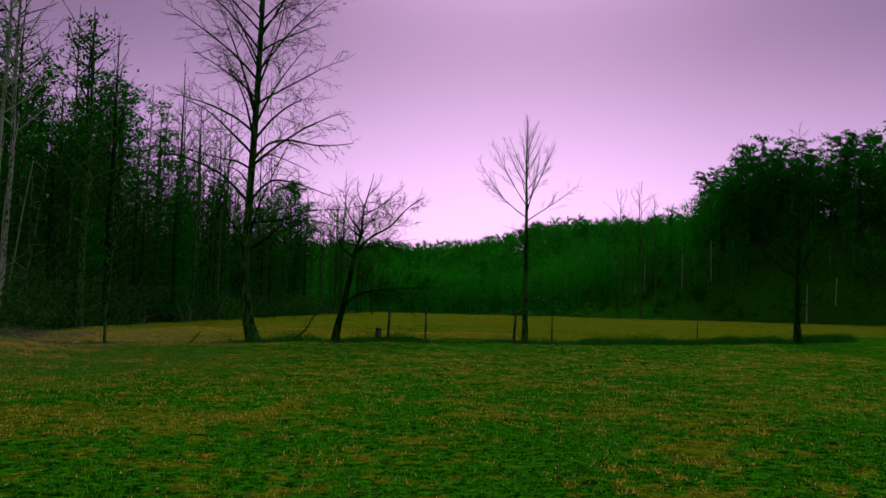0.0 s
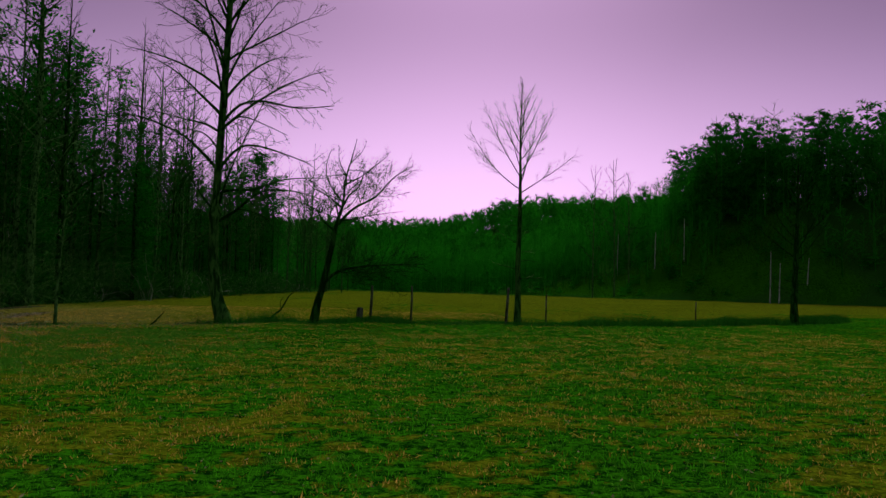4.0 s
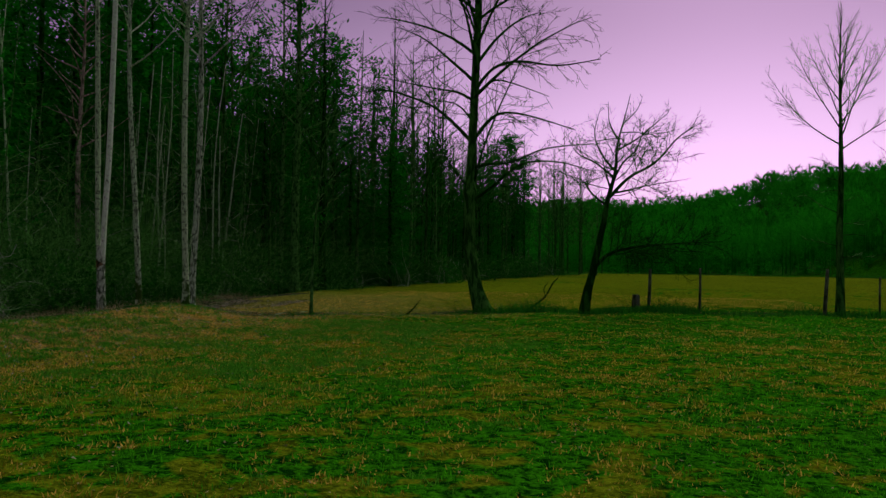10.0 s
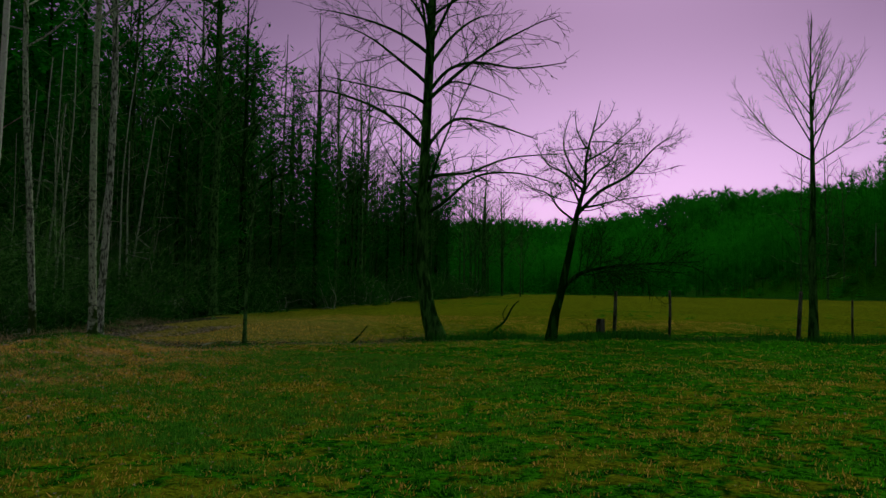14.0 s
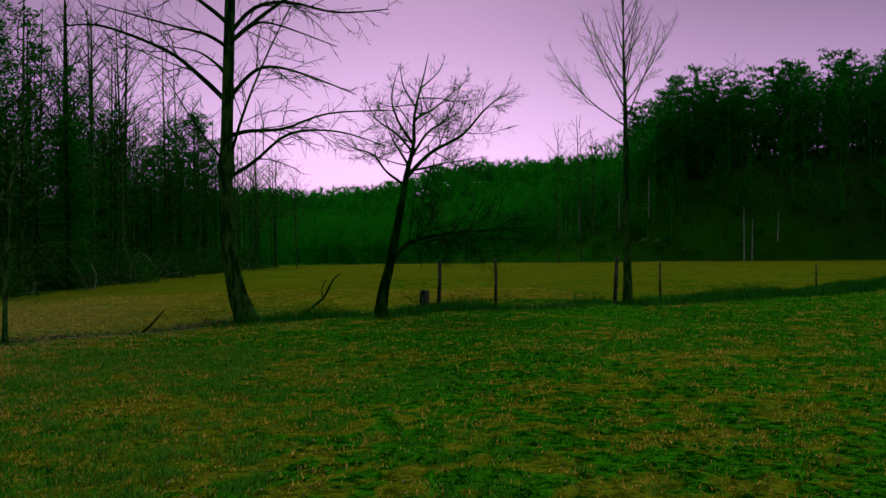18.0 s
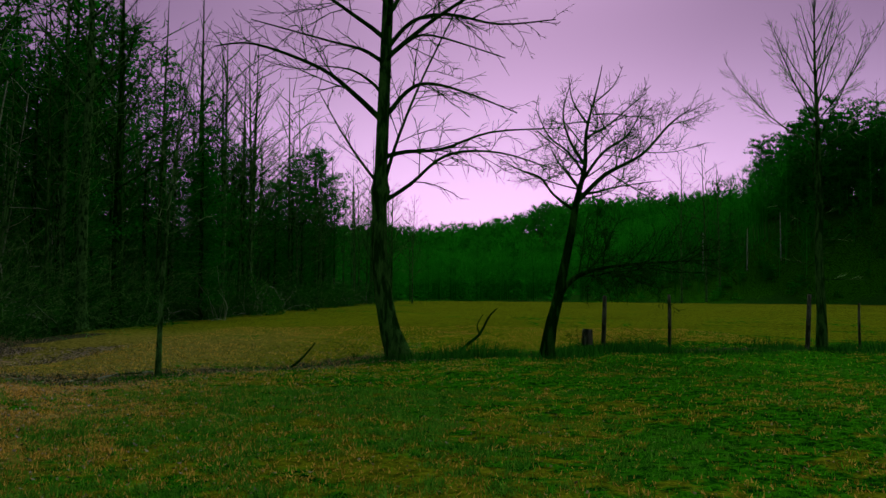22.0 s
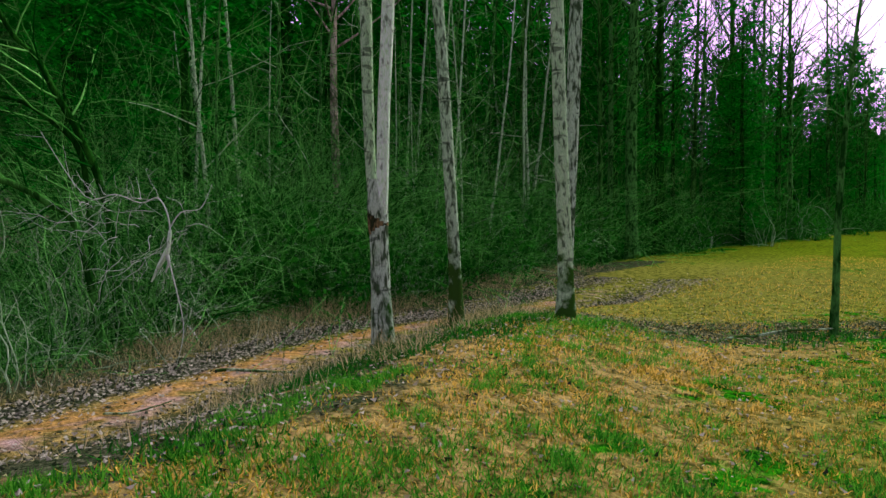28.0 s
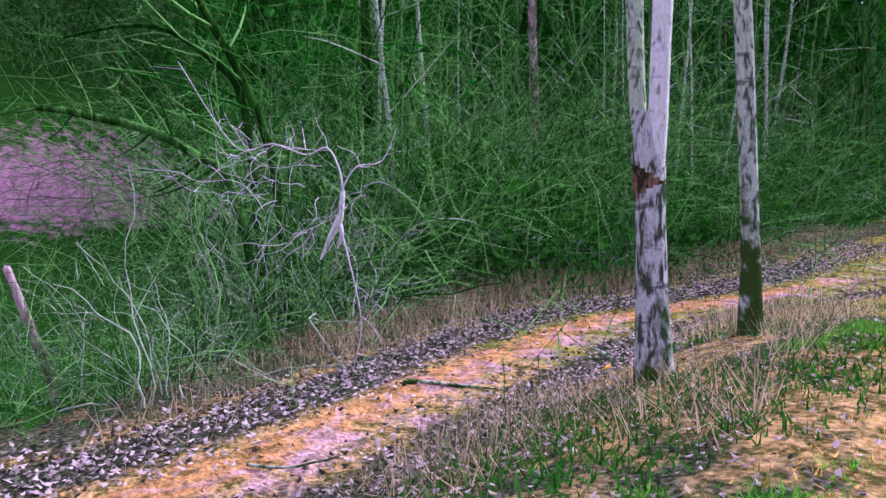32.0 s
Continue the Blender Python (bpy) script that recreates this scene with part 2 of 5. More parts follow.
def ground_material():
    m, n, l, b = material("meadow", 0.95)
    co = n.new("ShaderNodeTexCoord")
    big = noise_node(n, l, 0.35, 3, co.outputs["Object"])
    mid = noise_node(n, l, 3.0, 6, co.outputs["Object"], 0.6)
    grain = noise_node(n, l, 28, 5, co.outputs["Object"])
    tuft = noise_node(n, l, 8.0, 5, co.outputs["Object"], 0.5)
    sway = noise_node(n, l, 0.16, 4, co.outputs["Object"], 0.8)
    fine = n.new("ShaderNodeMath")
    fine.operation = "MULTIPLY_ADD"
    fine.inputs[1].default_value = 0.95
    l.new(tuft.outputs["Fac"], fine.inputs[0])
    half = n.new("ShaderNodeMath")
    half.operation = "MULTIPLY_ADD"
    half.inputs[1].default_value = 0.16
    l.new(sway.outputs["Fac"], half.inputs[0])
    quiet = n.new("ShaderNodeMath")
    quiet.operation = "MULTIPLY_ADD"
    quiet.inputs[1].default_value, quiet.inputs[2].default_value = 0.75, -0.43
    l.new(grain.outputs["Fac"], quiet.inputs[0])
    l.new(quiet.outputs[0], half.inputs[2])
    l.new(half.outputs[0], fine.inputs[2])
    green = ramp(n, [(0.38, (0.002, 0.028, 0.001)), (0.64, (0.028, 0.205, 0.003))])
    l.new(fine.outputs[0], green.inputs[0])
    straw = ramp(n, [(0.35, (0.032, 0.065, 0.002)), (0.65, (0.125, 0.20, 0.006))])
    l.new(fine.outputs[0], straw.inputs[0])
    ad = n.new("ShaderNodeMath")
    ad.operation = "MULTIPLY_ADD"
    ad.inputs[1].default_value = 0.5
    l.new(big.outputs["Fac"], ad.inputs[0]), l.new(mid.outputs["Fac"], ad.inputs[2])
    dr = n.new("ShaderNodeAttribute")
    dr.attribute_name = "dry"
    ad2 = n.new("ShaderNodeMath")
    l.new(ad.outputs[0], ad2.inputs[0]), l.new(dr.outputs["Fac"], ad2.inputs[1])
    where = ramp(n, [(0.77, (0, 0, 0)), (0.87, (1, 1, 1))])
    l.new(ad2.outputs[0], where.inputs[0])
    tan = ramp(n, [(0.35, (0.05, 0.055, 0.010)), (0.65, (0.35, 0.28, 0.08))])
    l.new(fine.outputs[0], tan.inputs[0])
    br = n.new("ShaderNodeAttribute")
    br.attribute_name = "brown"
    old = mixc(n, l, br.outputs["Fac"], straw.outputs[0], tan.outputs[0])
    c = mixc(n, l, where.outputs[0], green.outputs[0], old)
    litter = ramp(n, [(0.36, (0.007, 0.019, 0.004)), (0.5, (0.030, 0.046, 0.016)), (0.64, (0.09, 0.108, 0.046))])
    l.new(grain.outputs["Fac"], litter.inputs[0])
    for name, col in (("litter", litter.outputs[0]), ("moss", None), ("wood", None), ("soil", None)):
        at = n.new("ShaderNodeAttribute")
        at.attribute_name = name
        sm = n.new("ShaderNodeMath")
        sm.operation = "MULTIPLY_ADD"
        sm.inputs[1].default_value = 0.9
        l.new(mid.outputs["Fac"], sm.inputs[0]), l.new(at.outputs["Fac"], sm.inputs[2])
        k = ramp(n, [(0.75, (0, 0, 0)), (0.95, (1, 1, 1))])
        l.new(sm.outputs[0], k.inputs[0])
        if name != "litter":
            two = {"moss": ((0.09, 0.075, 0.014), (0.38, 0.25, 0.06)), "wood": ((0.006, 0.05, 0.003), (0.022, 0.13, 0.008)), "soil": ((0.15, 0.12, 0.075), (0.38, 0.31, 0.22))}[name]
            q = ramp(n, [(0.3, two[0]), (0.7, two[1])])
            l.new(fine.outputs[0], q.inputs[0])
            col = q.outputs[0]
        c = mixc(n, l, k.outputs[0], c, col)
    l.new(c, b.inputs["Base Color"])
    bump(n, l, b, fine.outputs[0], 0.9, 0.06)
    return m


MEADOW = ground_material()


# ---- mesh helpers ----
def mesh_of(name, verts, faces, mat, smooth=True):
    """A mesh from arrays of corners and of faces that all have as many corners."""
    verts, faces = np.asarray(verts, np.float32).reshape(-1, 3), np.asarray(faces, np.int32)
    me = bpy.data.meshes.new(name)
    me.vertices.add(len(verts))
    me.vertices.foreach_set("co", verts.ravel())
    k = faces.shape[1]
    me.loops.add(faces.size)
    me.loops.foreach_set("vertex_index", faces.ravel())
    me.polygons.add(len(faces))
    me.polygons.foreach_set("loop_start", np.arange(0, faces.size, k, dtype=np.int32))
    me.polygons.foreach_set("use_smooth", np.full(len(faces), smooth))
    me.materials.append(mat)
    me.update(calc_edges=True)
    return me


def tubes(lines, sides=5):
    """Tapered round bars along lines, each a list of (point, radius)."""
    allv, allf, base = [], [], 0
    ang = np.arange(sides) * 2 * math.pi / sides
    cs, sn = np.cos(ang), np.sin(ang)
    for line in lines:
        p = np.array([q[0] for q in line], float)
        r = np.array([q[1] for q in line], float)
        d = np.gradient(p, axis=0)
        d /= np.linalg.norm(d, axis=1)[:, None] + 1e-9
        ref = np.array((0.31, 0.95, 0.05)) if abs(d[0][2]) > 0.6 else np.array((0.05, 0.1, 1.0))
        u = np.cross(d, ref)
        u /= np.linalg.norm(u, axis=1)[:, None] + 1e-9
        w = np.cross(d, u)
        v = p[:, None] + r[:, None, None] * (cs[None, :, None] * u[:, None] + sn[None, :, None] * w[:, None])
        k = len(p)
        i = np.arange(k - 1)[:, None] * sides
        a = np.arange(sides)[None]
        b = (a + 1) % sides
        f = np.stack([i + a, i + b, i + sides + b, i + sides + a], -1).reshape(-1, 4) + base
        allv.append(v.reshape(-1, 3))
        allf.append(f)
        base += k * sides
    return np.concatenate(allv), np.concatenate(allf)


def tube_mesh(name, lines, mat, sides=5):
    v, f = tubes(lines, sides)
    return mesh_of(name, v, f, mat)


def part(name, me, parent, label=""):
    ob = new(name, me)
    ob.parent = parent
    if label:
        tagged(ob, label)
    return ob


def thing(name, label, category, place=(0, 0, 0), turn=0.0, group="", size=1.0):
    ob = new(name)
    ob.matrix_world = Matrix.Translation(place) @ Matrix.Rotation(turn, 4, "Z") @ Matrix.Scale(size, 4)
    return tagged(ob, label, category, group)


def arc(rnd, p, d, length, r, steps, bend=0.12, lift=0.0, tip=0.35):
    """A wandering line from p along d; lift bends it up (or down)."""
    p, d = Vector(p), Vector(d).normalized()
    line = [(p.copy(), r)]
    for k in range(steps):
        d = (d + Vector((rnd.uniform(-bend, bend), rnd.uniform(-bend, bend), rnd.uniform(-bend, bend) + lift))).normalized()
        p = p + d * (length / steps)
        line.append((p.copy(), r * (1 - (1 - tip) * (k + 1) / steps)))
    return line


def aside(rnd, d, spread):
    """A direction that leaves d by about spread radians, anywhere round it."""
    d = Vector(d).normalized()
    u = d.orthogonal().normalized()
    u.rotate(Matrix.Rotation(rnd.uniform(0, 6.283), 3, d))
    return (d * math.cos(spread) + u * math.sin(spread)).normalized()


def branch(rnd, line, twigs, level, every=0.35, ratio=0.45, spread=0.8, lift=0.02, thin=0.004, first=0.2, levels=2):
    """Side shoots along a line, and shoots on those."""
    pts = [q[0] for q in line]
    total = sum((b - a).length for a, b in zip(pts, pts[1:]))
    count = max(1, int(total * (1 - first) / every))
    for k in range(count):
        f = first + (1 - first) * (k + rnd.random()) / count
        i = min(len(line) - 2, int(f * (len(line) - 1)))
        g = f * (len(line) - 1) - i
        p = pts[i].lerp(pts[i + 1], g)
        r = line[i][1] * (1 - g) + line[i + 1][1] * g
        ln = total * ratio * (1.15 - f * 0.75) * rnd.uniform(0.6, 1.2)
        if ln < 0.12:
            continue
        d = aside(rnd, pts[i + 1] - pts[i], spread * rnd.uniform(0.7, 1.2))
        sub = arc(rnd, p, d, ln, max(thin, r * 0.4), 4 if level < levels else 3, 0.24, lift, 0.4)
        twigs.append(sub)
        if level < levels:
            branch(rnd, sub, twigs, level + 1, every * 0.62, ratio, spread, lift, thin, 0.15, levels)


def smooth01(a, b, x):
    t = np.clip((x - a) / (b - a), 0, 1)
    return t * t * (3 - 2 * t)


# ---- the lie of the land ----
def lane_x(y):
    return np.interp(y, [5, 15, 19.8, 20.6, 21.5, 23.8, 25.9, 30, 36, 50, 200], [-17.3, -16.9, -16.7, -16.8, -17.05, -17.65, -18.05, -17.0, -16.4, -16.0, -16])


def hedge_y(x):
    """The old fence line across the meadow."""
    return np.interp(x, [-16, -14, -11.6, -7.8, -4, -2.2, 3.7, 12.4, 19.5, 27, 41, 90], [23.0, 24.6, 27.3, 32.1, 31.6, 33.6, 34.0, 37.4, 42.2, 50, 59, 80])


def wood_x(y):
    """The edge of the left-hand wood."""
    return np.interp(y, [-40, 14, 20, 22, 26, 30, 40, 54, 70, 85, 100, 130], [-24, -20, -18.0, -19.4, -20.2, -19.6, -19.3, -17.8, -16.8, -14.2, -10.8, -12])


def edge_y(x):
    """Where the far meadow ends."""
    return 116 - 0.36 * np.maximum(x, 0)


def land(x, y):
    x, y = np.asarray(x, float), np.asarray(y, float)
    z = 0.035 * np.sin(x * 0.45 + 1.3) * np.sin(y * 0.37) + 0.02 * np.sin(x * 1.1 + y * 0.7)
    off = x - lane_x(y)
    near = smooth01(36, 28, y)
    z = z - 0.40 * near * smooth01(2.5, 0.7, off) + 0.34 * smooth01(28, 23, y) * smooth01(9, 16, y) * np.exp(-((off - 3.7) / 1.4) ** 2)
    z = z - 0.75 * smooth01(-2.2, -9.0, off) * smooth01(70, 40, y)
    z = z + 5.0 * smooth01(-30, -42, x) * np.exp(-((y - 26) / 14) ** 2)
    z = z - (0.04 + 0.09 * smooth01(-4.5, -7.0, x)) * np.exp(-((y - hedge_y(x) - 0.4) / 0.8) ** 2) * smooth01(-13.5, -11.5, x)
    z = z - 0.15 * smooth01(-4.5, -7.2, x) * smooth01(-13.5, -10.5, x) * smooth01(26, 31, y) * smooth01(42, 34, y)
    z = z + 0.3 * smooth01(45, 100, y)
    far = y - edge_y(x)
    z = z - 0.5 * np.exp(-((far - 1) / 2.0) ** 2)
    z = z + smooth01(2, 26, far) * 9 * np.exp(-(np.minimum(x - 95, 0) / 32) ** 2 / 2 - ((y - 165) / 44) ** 2 / 2)
    z = z + smooth01(3, 15, far) * (6.0 + 4.0 * smooth01(34, 52, x)) * smooth01(27, 42, x) * np.exp(-(np.maximum(far - 22, 0) / 30) ** 2 / 2)
    z = z + 3.0 * smooth01(2, 13, far) * smooth01(10, 30, x)
    z = z + (14.5 + 5.5 * smooth01(-10, 40, x)) * smooth01(165, 250, y)
    z = z + 22 * smooth01(-36, -75, x) * smooth01(0, 40, y) * smooth01(150, 90, y) + 14 * smooth01(-60, -150, x) * smooth01(-10, 60, y)
    return z


def vnoise(x, y, scale, seed=0):
    """Smooth random values between 0 and 1 over the plan."""
    g = np.random.RandomState(seed).rand(128, 128)
    u, v = np.asarray(x, float) * scale, np.asarray(y, float) * scale
    i, j = np.floor(u).astype(int), np.floor(v).astype(int)
    a, b = u - i, v - j
    a, b = a * a * (3 - 2 * a), b * b * (3 - 2 * b)
    return (g[i % 128, j % 128] * (1 - a) * (1 - b) + g[(i + 1) % 128, j % 128] * a * (1 - b) + g[i % 128, (j + 1) % 128] * (1 - a) * b + g[(i + 1) % 128, (j + 1) % 128] * a * b)


def dryness(x, y):
    """How much straw stands in the near meadow: more towards the lane."""
    n = 0.18 * vnoise(x, y, 0.5, 1) + 0.32 * vnoise(x, y, 1.9, 2) + 0.50 * vnoise(x, y, 7.0, 3)
    n = n + 0.055 * smooth01(7, 12, y) + 0.05 * smooth01(7, 10, y) * smooth01(17, 12, y) * smooth01(3, -2, x) + 0.13 * smooth01(-1, -8, x) * smooth01(9, 16, y) - 0.15 * smooth01(10, 3, hedge_y(x) - y) * smooth01(-10, -7, x)
    return n


def at_land(x, y, dz=0.0):
    return (x, y, float(land(x, y)) + dz)


def spaced(lo, hi, fine_lo, fine_hi, step, grow=1.16):
    mid = list(np.arange(fine_lo, fine_hi + 1e-6, step))
    up, d = mid[-1], step
    right = []
    while up < hi:
        d *= grow
        up += d
        right.append(up)
    left, dn, d = [], mid[0], step
    while dn > lo:
        d *= grow
        dn -= d
        left.append(dn)
    return np.array(left[::-1] + mid + right)


def build_ground():
    xs, ys = spaced(-900, 900, -24, 12, 0.2, 1.07), spaced(-400, 1500, 3, 40, 0.2, 1.07)
    gx, gy = np.meshgrid(xs, ys)
    gz = land(gx, gy)
    rough = np.array([noise.noise((x * 1.7, y * 1.7, 0)) for x, y in zip(gx.ravel(), gy.ravel())]).reshape(gx.shape)
    gz = gz + 0.025 * rough * ((gy < 60) & (gy > 0))
    nx, ny = len(xs), len(ys)
    i = (np.arange(ny - 1)[:, None] * nx + np.arange(nx - 1)[None]).ravel()
    me = mesh_of("ground", np.stack([gx, gy, gz], -1), np.stack([i, i + 1, i + nx + 1, i + nx], -1), MEADOW)
    off = gx - lane_x(gy)
    hedge = np.abs(gy - hedge_y(gx) - 0.2)
    # leaf litter along the ditch; its dark colour also stands for the ditch's shade
    litter = (0.6 + 0.28 * (gx < -8)) * np.exp(-(hedge / np.where(gx < -8, 1.5, 0.8)) ** 2) * (gx > -15) * (gx < 14)
    lane_on = smooth01(34, 30, gy) * smooth01(16, 18, gy)
    litter = np.maximum(litter, 0.8 * np.maximum(np.exp(-((off + 0.95) / 0.45) ** 2), 0.85 * np.exp(-((off - 0.9) / 0.5) ** 2)) * lane_on)
    litter = np.maximum(litter, 0.55 * smooth01(-1.0, -1.8, off) * (gy < 40))
    moss = 0.72 * np.exp(-((off + 0.15) / 0.33) ** 2) * smooth01(34, 28, gy) * smooth01(17, 20, gy)
    # ground turns a darker green inside the edge of the woods
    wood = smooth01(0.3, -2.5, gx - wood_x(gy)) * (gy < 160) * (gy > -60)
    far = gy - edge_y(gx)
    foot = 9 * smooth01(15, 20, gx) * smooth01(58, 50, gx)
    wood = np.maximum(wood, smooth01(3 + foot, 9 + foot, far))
    # the same dark green follows the dip at the far field edge
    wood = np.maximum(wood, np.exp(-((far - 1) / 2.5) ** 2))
    dry = (0.06 + 0.20 * vnoise(gx, gy, 0.3, 15) + 0.16 * vnoise(gx, gy, 1.1, 16) + 0.10 * smooth01(-11, -4, gx)) * smooth01(0.3, 4.0, gy - hedge_y(gx)) * (far < -1) * smooth01(-18.8, -16.8, gx) + 0.75 * (dryness(gx, gy) - 0.50) * (gy < 60) - 0.05 - 0.6 * (far > -1) + (0.20 + 0.25 * vnoise(gx, gy, 0.2, 18)) * (far > 1) * smooth01(15, 22, gx) * smooth01(58, 50, gx) + 0.09 * smooth01(-9, -12, gx) * (gy < hedge_y(gx)) * smooth01(8, 13, gy)
    dry = dry + 0.07 * smooth01(14, 9, gy) * smooth01(4, -2, gx)
    dry = dry + 0.34 * smooth01(5.2, 3.6, off) * smooth01(38, 32, gy) * smooth01(10, 14, gy)
    soil = 0.9 * np.exp(-((gx + 36.3) / 3.2) ** 2 - ((gy - 25) / 7) ** 2) * (0.55 + 0.45 * np.exp(-((gx + 35.2 - 0.2 * (gy - 25)) / 0.9) ** 2))
    litter = np.maximum(litter, (0.36 + 0.16 * smooth01(22, 20, gy)) * smooth01(0.8, 1.2, off) * smooth01(4.4, 3.2, off) * smooth01(15, 17, gy) * smooth01(27, 24, gy))
    soil = np.maximum(soil, 0.36 * np.exp(-((off - 0.1) / 0.8) ** 2) * smooth01(38, 30, gy) * smooth01(14, 18, gy))
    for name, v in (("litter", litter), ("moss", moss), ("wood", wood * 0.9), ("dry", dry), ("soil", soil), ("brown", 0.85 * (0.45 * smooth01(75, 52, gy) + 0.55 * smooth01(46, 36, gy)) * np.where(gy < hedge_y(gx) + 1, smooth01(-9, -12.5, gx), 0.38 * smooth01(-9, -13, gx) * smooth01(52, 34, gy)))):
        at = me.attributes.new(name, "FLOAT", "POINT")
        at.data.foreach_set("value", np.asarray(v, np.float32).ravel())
    tagged(new("ground", me), "rough meadow ground with short green grass and straw patches", "ground", kind="structure")


build_ground()


# ---- hero trees ----
def crown_parts(tree, rnd, limbs, bark_mat, twig_mat, every, ratio, levels=2, lift=0.02, spread=0.8, thin=0.004, sides=6):
    shoots = []
    for line in limbs:
        part("limb", tube_mesh("limb", [line], bark_mat, sides), tree)
        branch(rnd, line, shoots, 1, every, ratio, spread, lift, thin, 0.25, levels)
    tagged(part("crown", tube_mesh("crown", shoots, twig_mat, 3), tree, "fine bare twigs of the crown"), kind="stuff")


def smooth_line(points, radii, steps=5):
    """A line through points, rounded between them."""
    p = [Vector(q) for q in points]
    out = []
    for i in range(len(p) - 1):
        a, b, c, d = p[max(0, i - 1)], p[i], p[i + 1], p[min(len(p) - 1, i + 2)]
        for k in range(steps):
            t = k / steps
            q = 0.5 * ((2 * b) + (c - a) * t + (2 * a - 5 * b + 4 * c - d) * t * t + (3 * b - a - 3 * c + d) * t ** 3)
            out.append((q, radii[i] * (1 - t) + radii[i + 1] * t))
    out.append((p[-1], radii[-1]))
    return out


def sycamore():
    rnd = random.Random(4)
    t = thing("sycamore_tree", "tall bare sycamore with a swollen knob, arching limbs and fine twigs", "tree", at_land(-7.70, 31.7), size=1.28)
    trunk = smooth_line([(0.24, 0, -0.15), (0.14, 0, 0.2), (-0.02, 0, 0.7), (-0.18, 0, 1.7), (-0.21, 0, 2.9), (-0.20, 0, 3.2), (-0.19, 0, 3.6), (-0.15, 0.05, 5), (-0.06, 0.1, 8), (0, 0.1, 11), (0.1, 0, 14), (0.12, 0, 16.5)],
                        [0.33, 0.24, 0.185, 0.15, 0.14, 0.19, 0.125, 0.115, 0.10, 0.075, 0.045, 0.012])
    part("trunk", tube_mesh("trunk", [trunk], BARK_GREY, 12), t)
    limbs = []

    def limb(h, pts, r):
        limbs.append(smooth_line([(-0.13, 0.02, h)] + [(-0.13 + x, y, h + z) for x, y, z in pts], [r * (1 - 0.8 * k / len(pts)) for k in range(len(pts) + 1)], 4))
    limb(3.2, [(-0.4, -0.1, 0.5), (-0.8, -0.2, 1.1), (-1.25, -0.2, 1.9)], 0.035)
    limb(3.0, [(0.5, 0.1, 0.35), (1.2, 0.3, 0.95), (2.2, 0.3, 1.0), (3.2, 0.3, 0.7)], 0.05)
    limb(3.85, [(0.4, -0.1, 0.08), (1.1, -0.2, 0.12), (2.0, -0.3, 0.42), (3.2, -0.3, 0.5)], 0.05)
    limb(3.35, [(0.3, -0.2, 0.9), (0.8, -0.3, 2.1), (1.6, -0.4, 3.7)], 0.042)
    limb(4.5, [(-0.6, 0.2, 0.6), (-1.3, 0.3, 1.15), (-2.6, 0.4, 1.65), (-3.4, 0.4, 1.6)], 0.06)
    limb(5.0, [(-0.3, 0.4, 0.4), (-0.8, 0.9, 0.8), (-1.6, 1.3, 1.0)], 0.04)
    limb(5.65, [(-0.4, -0.2, 0.2), (-1.0, -0.4, 0.3), (-2.4, -0.7, 0.6)], 0.045)
    limb(4.6, [(0.4, 0.2, 0.55), (0.8, 0.3, 0.75), (1.5, 0.5, 0.65), (2.6, 0.8, 0.3)], 0.055)
    limb(5.7, [(0.4, -0.3, 0.25), (0.9, -0.6, 0.3), (2.2, -1.2, -0.3)], 0.045)
    limb(5.9, [(0.5, 0.1, 0.6), (1.2, 0.1, 0.75), (2.2, 0.2, 0.6), (3.3, 0.2, 0.7)], 0.055)
    for k in range(46):
        h = 5.8 + 9.6 * (k / 46) ** 0.9
        az = k * 2.4 + rnd.uniform(-0.5, 0.5)
        ln = (4.3 - 0.25 * (h - 6)) * rnd.uniform(0.8, 1.15)
        e = 0.72 + 0.04 * (h - 6)
        d = Vector((math.cos(az) * math.cos(e), math.sin(az) * math.cos(e), math.sin(e)))
        limbs.append(arc(rnd, (-0.08, 0.06, h), d, ln, 0.05 - 0.003 * (h - 6), 8, 0.07, -0.06, 0.15))
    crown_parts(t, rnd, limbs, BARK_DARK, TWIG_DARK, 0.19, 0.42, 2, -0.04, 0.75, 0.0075)


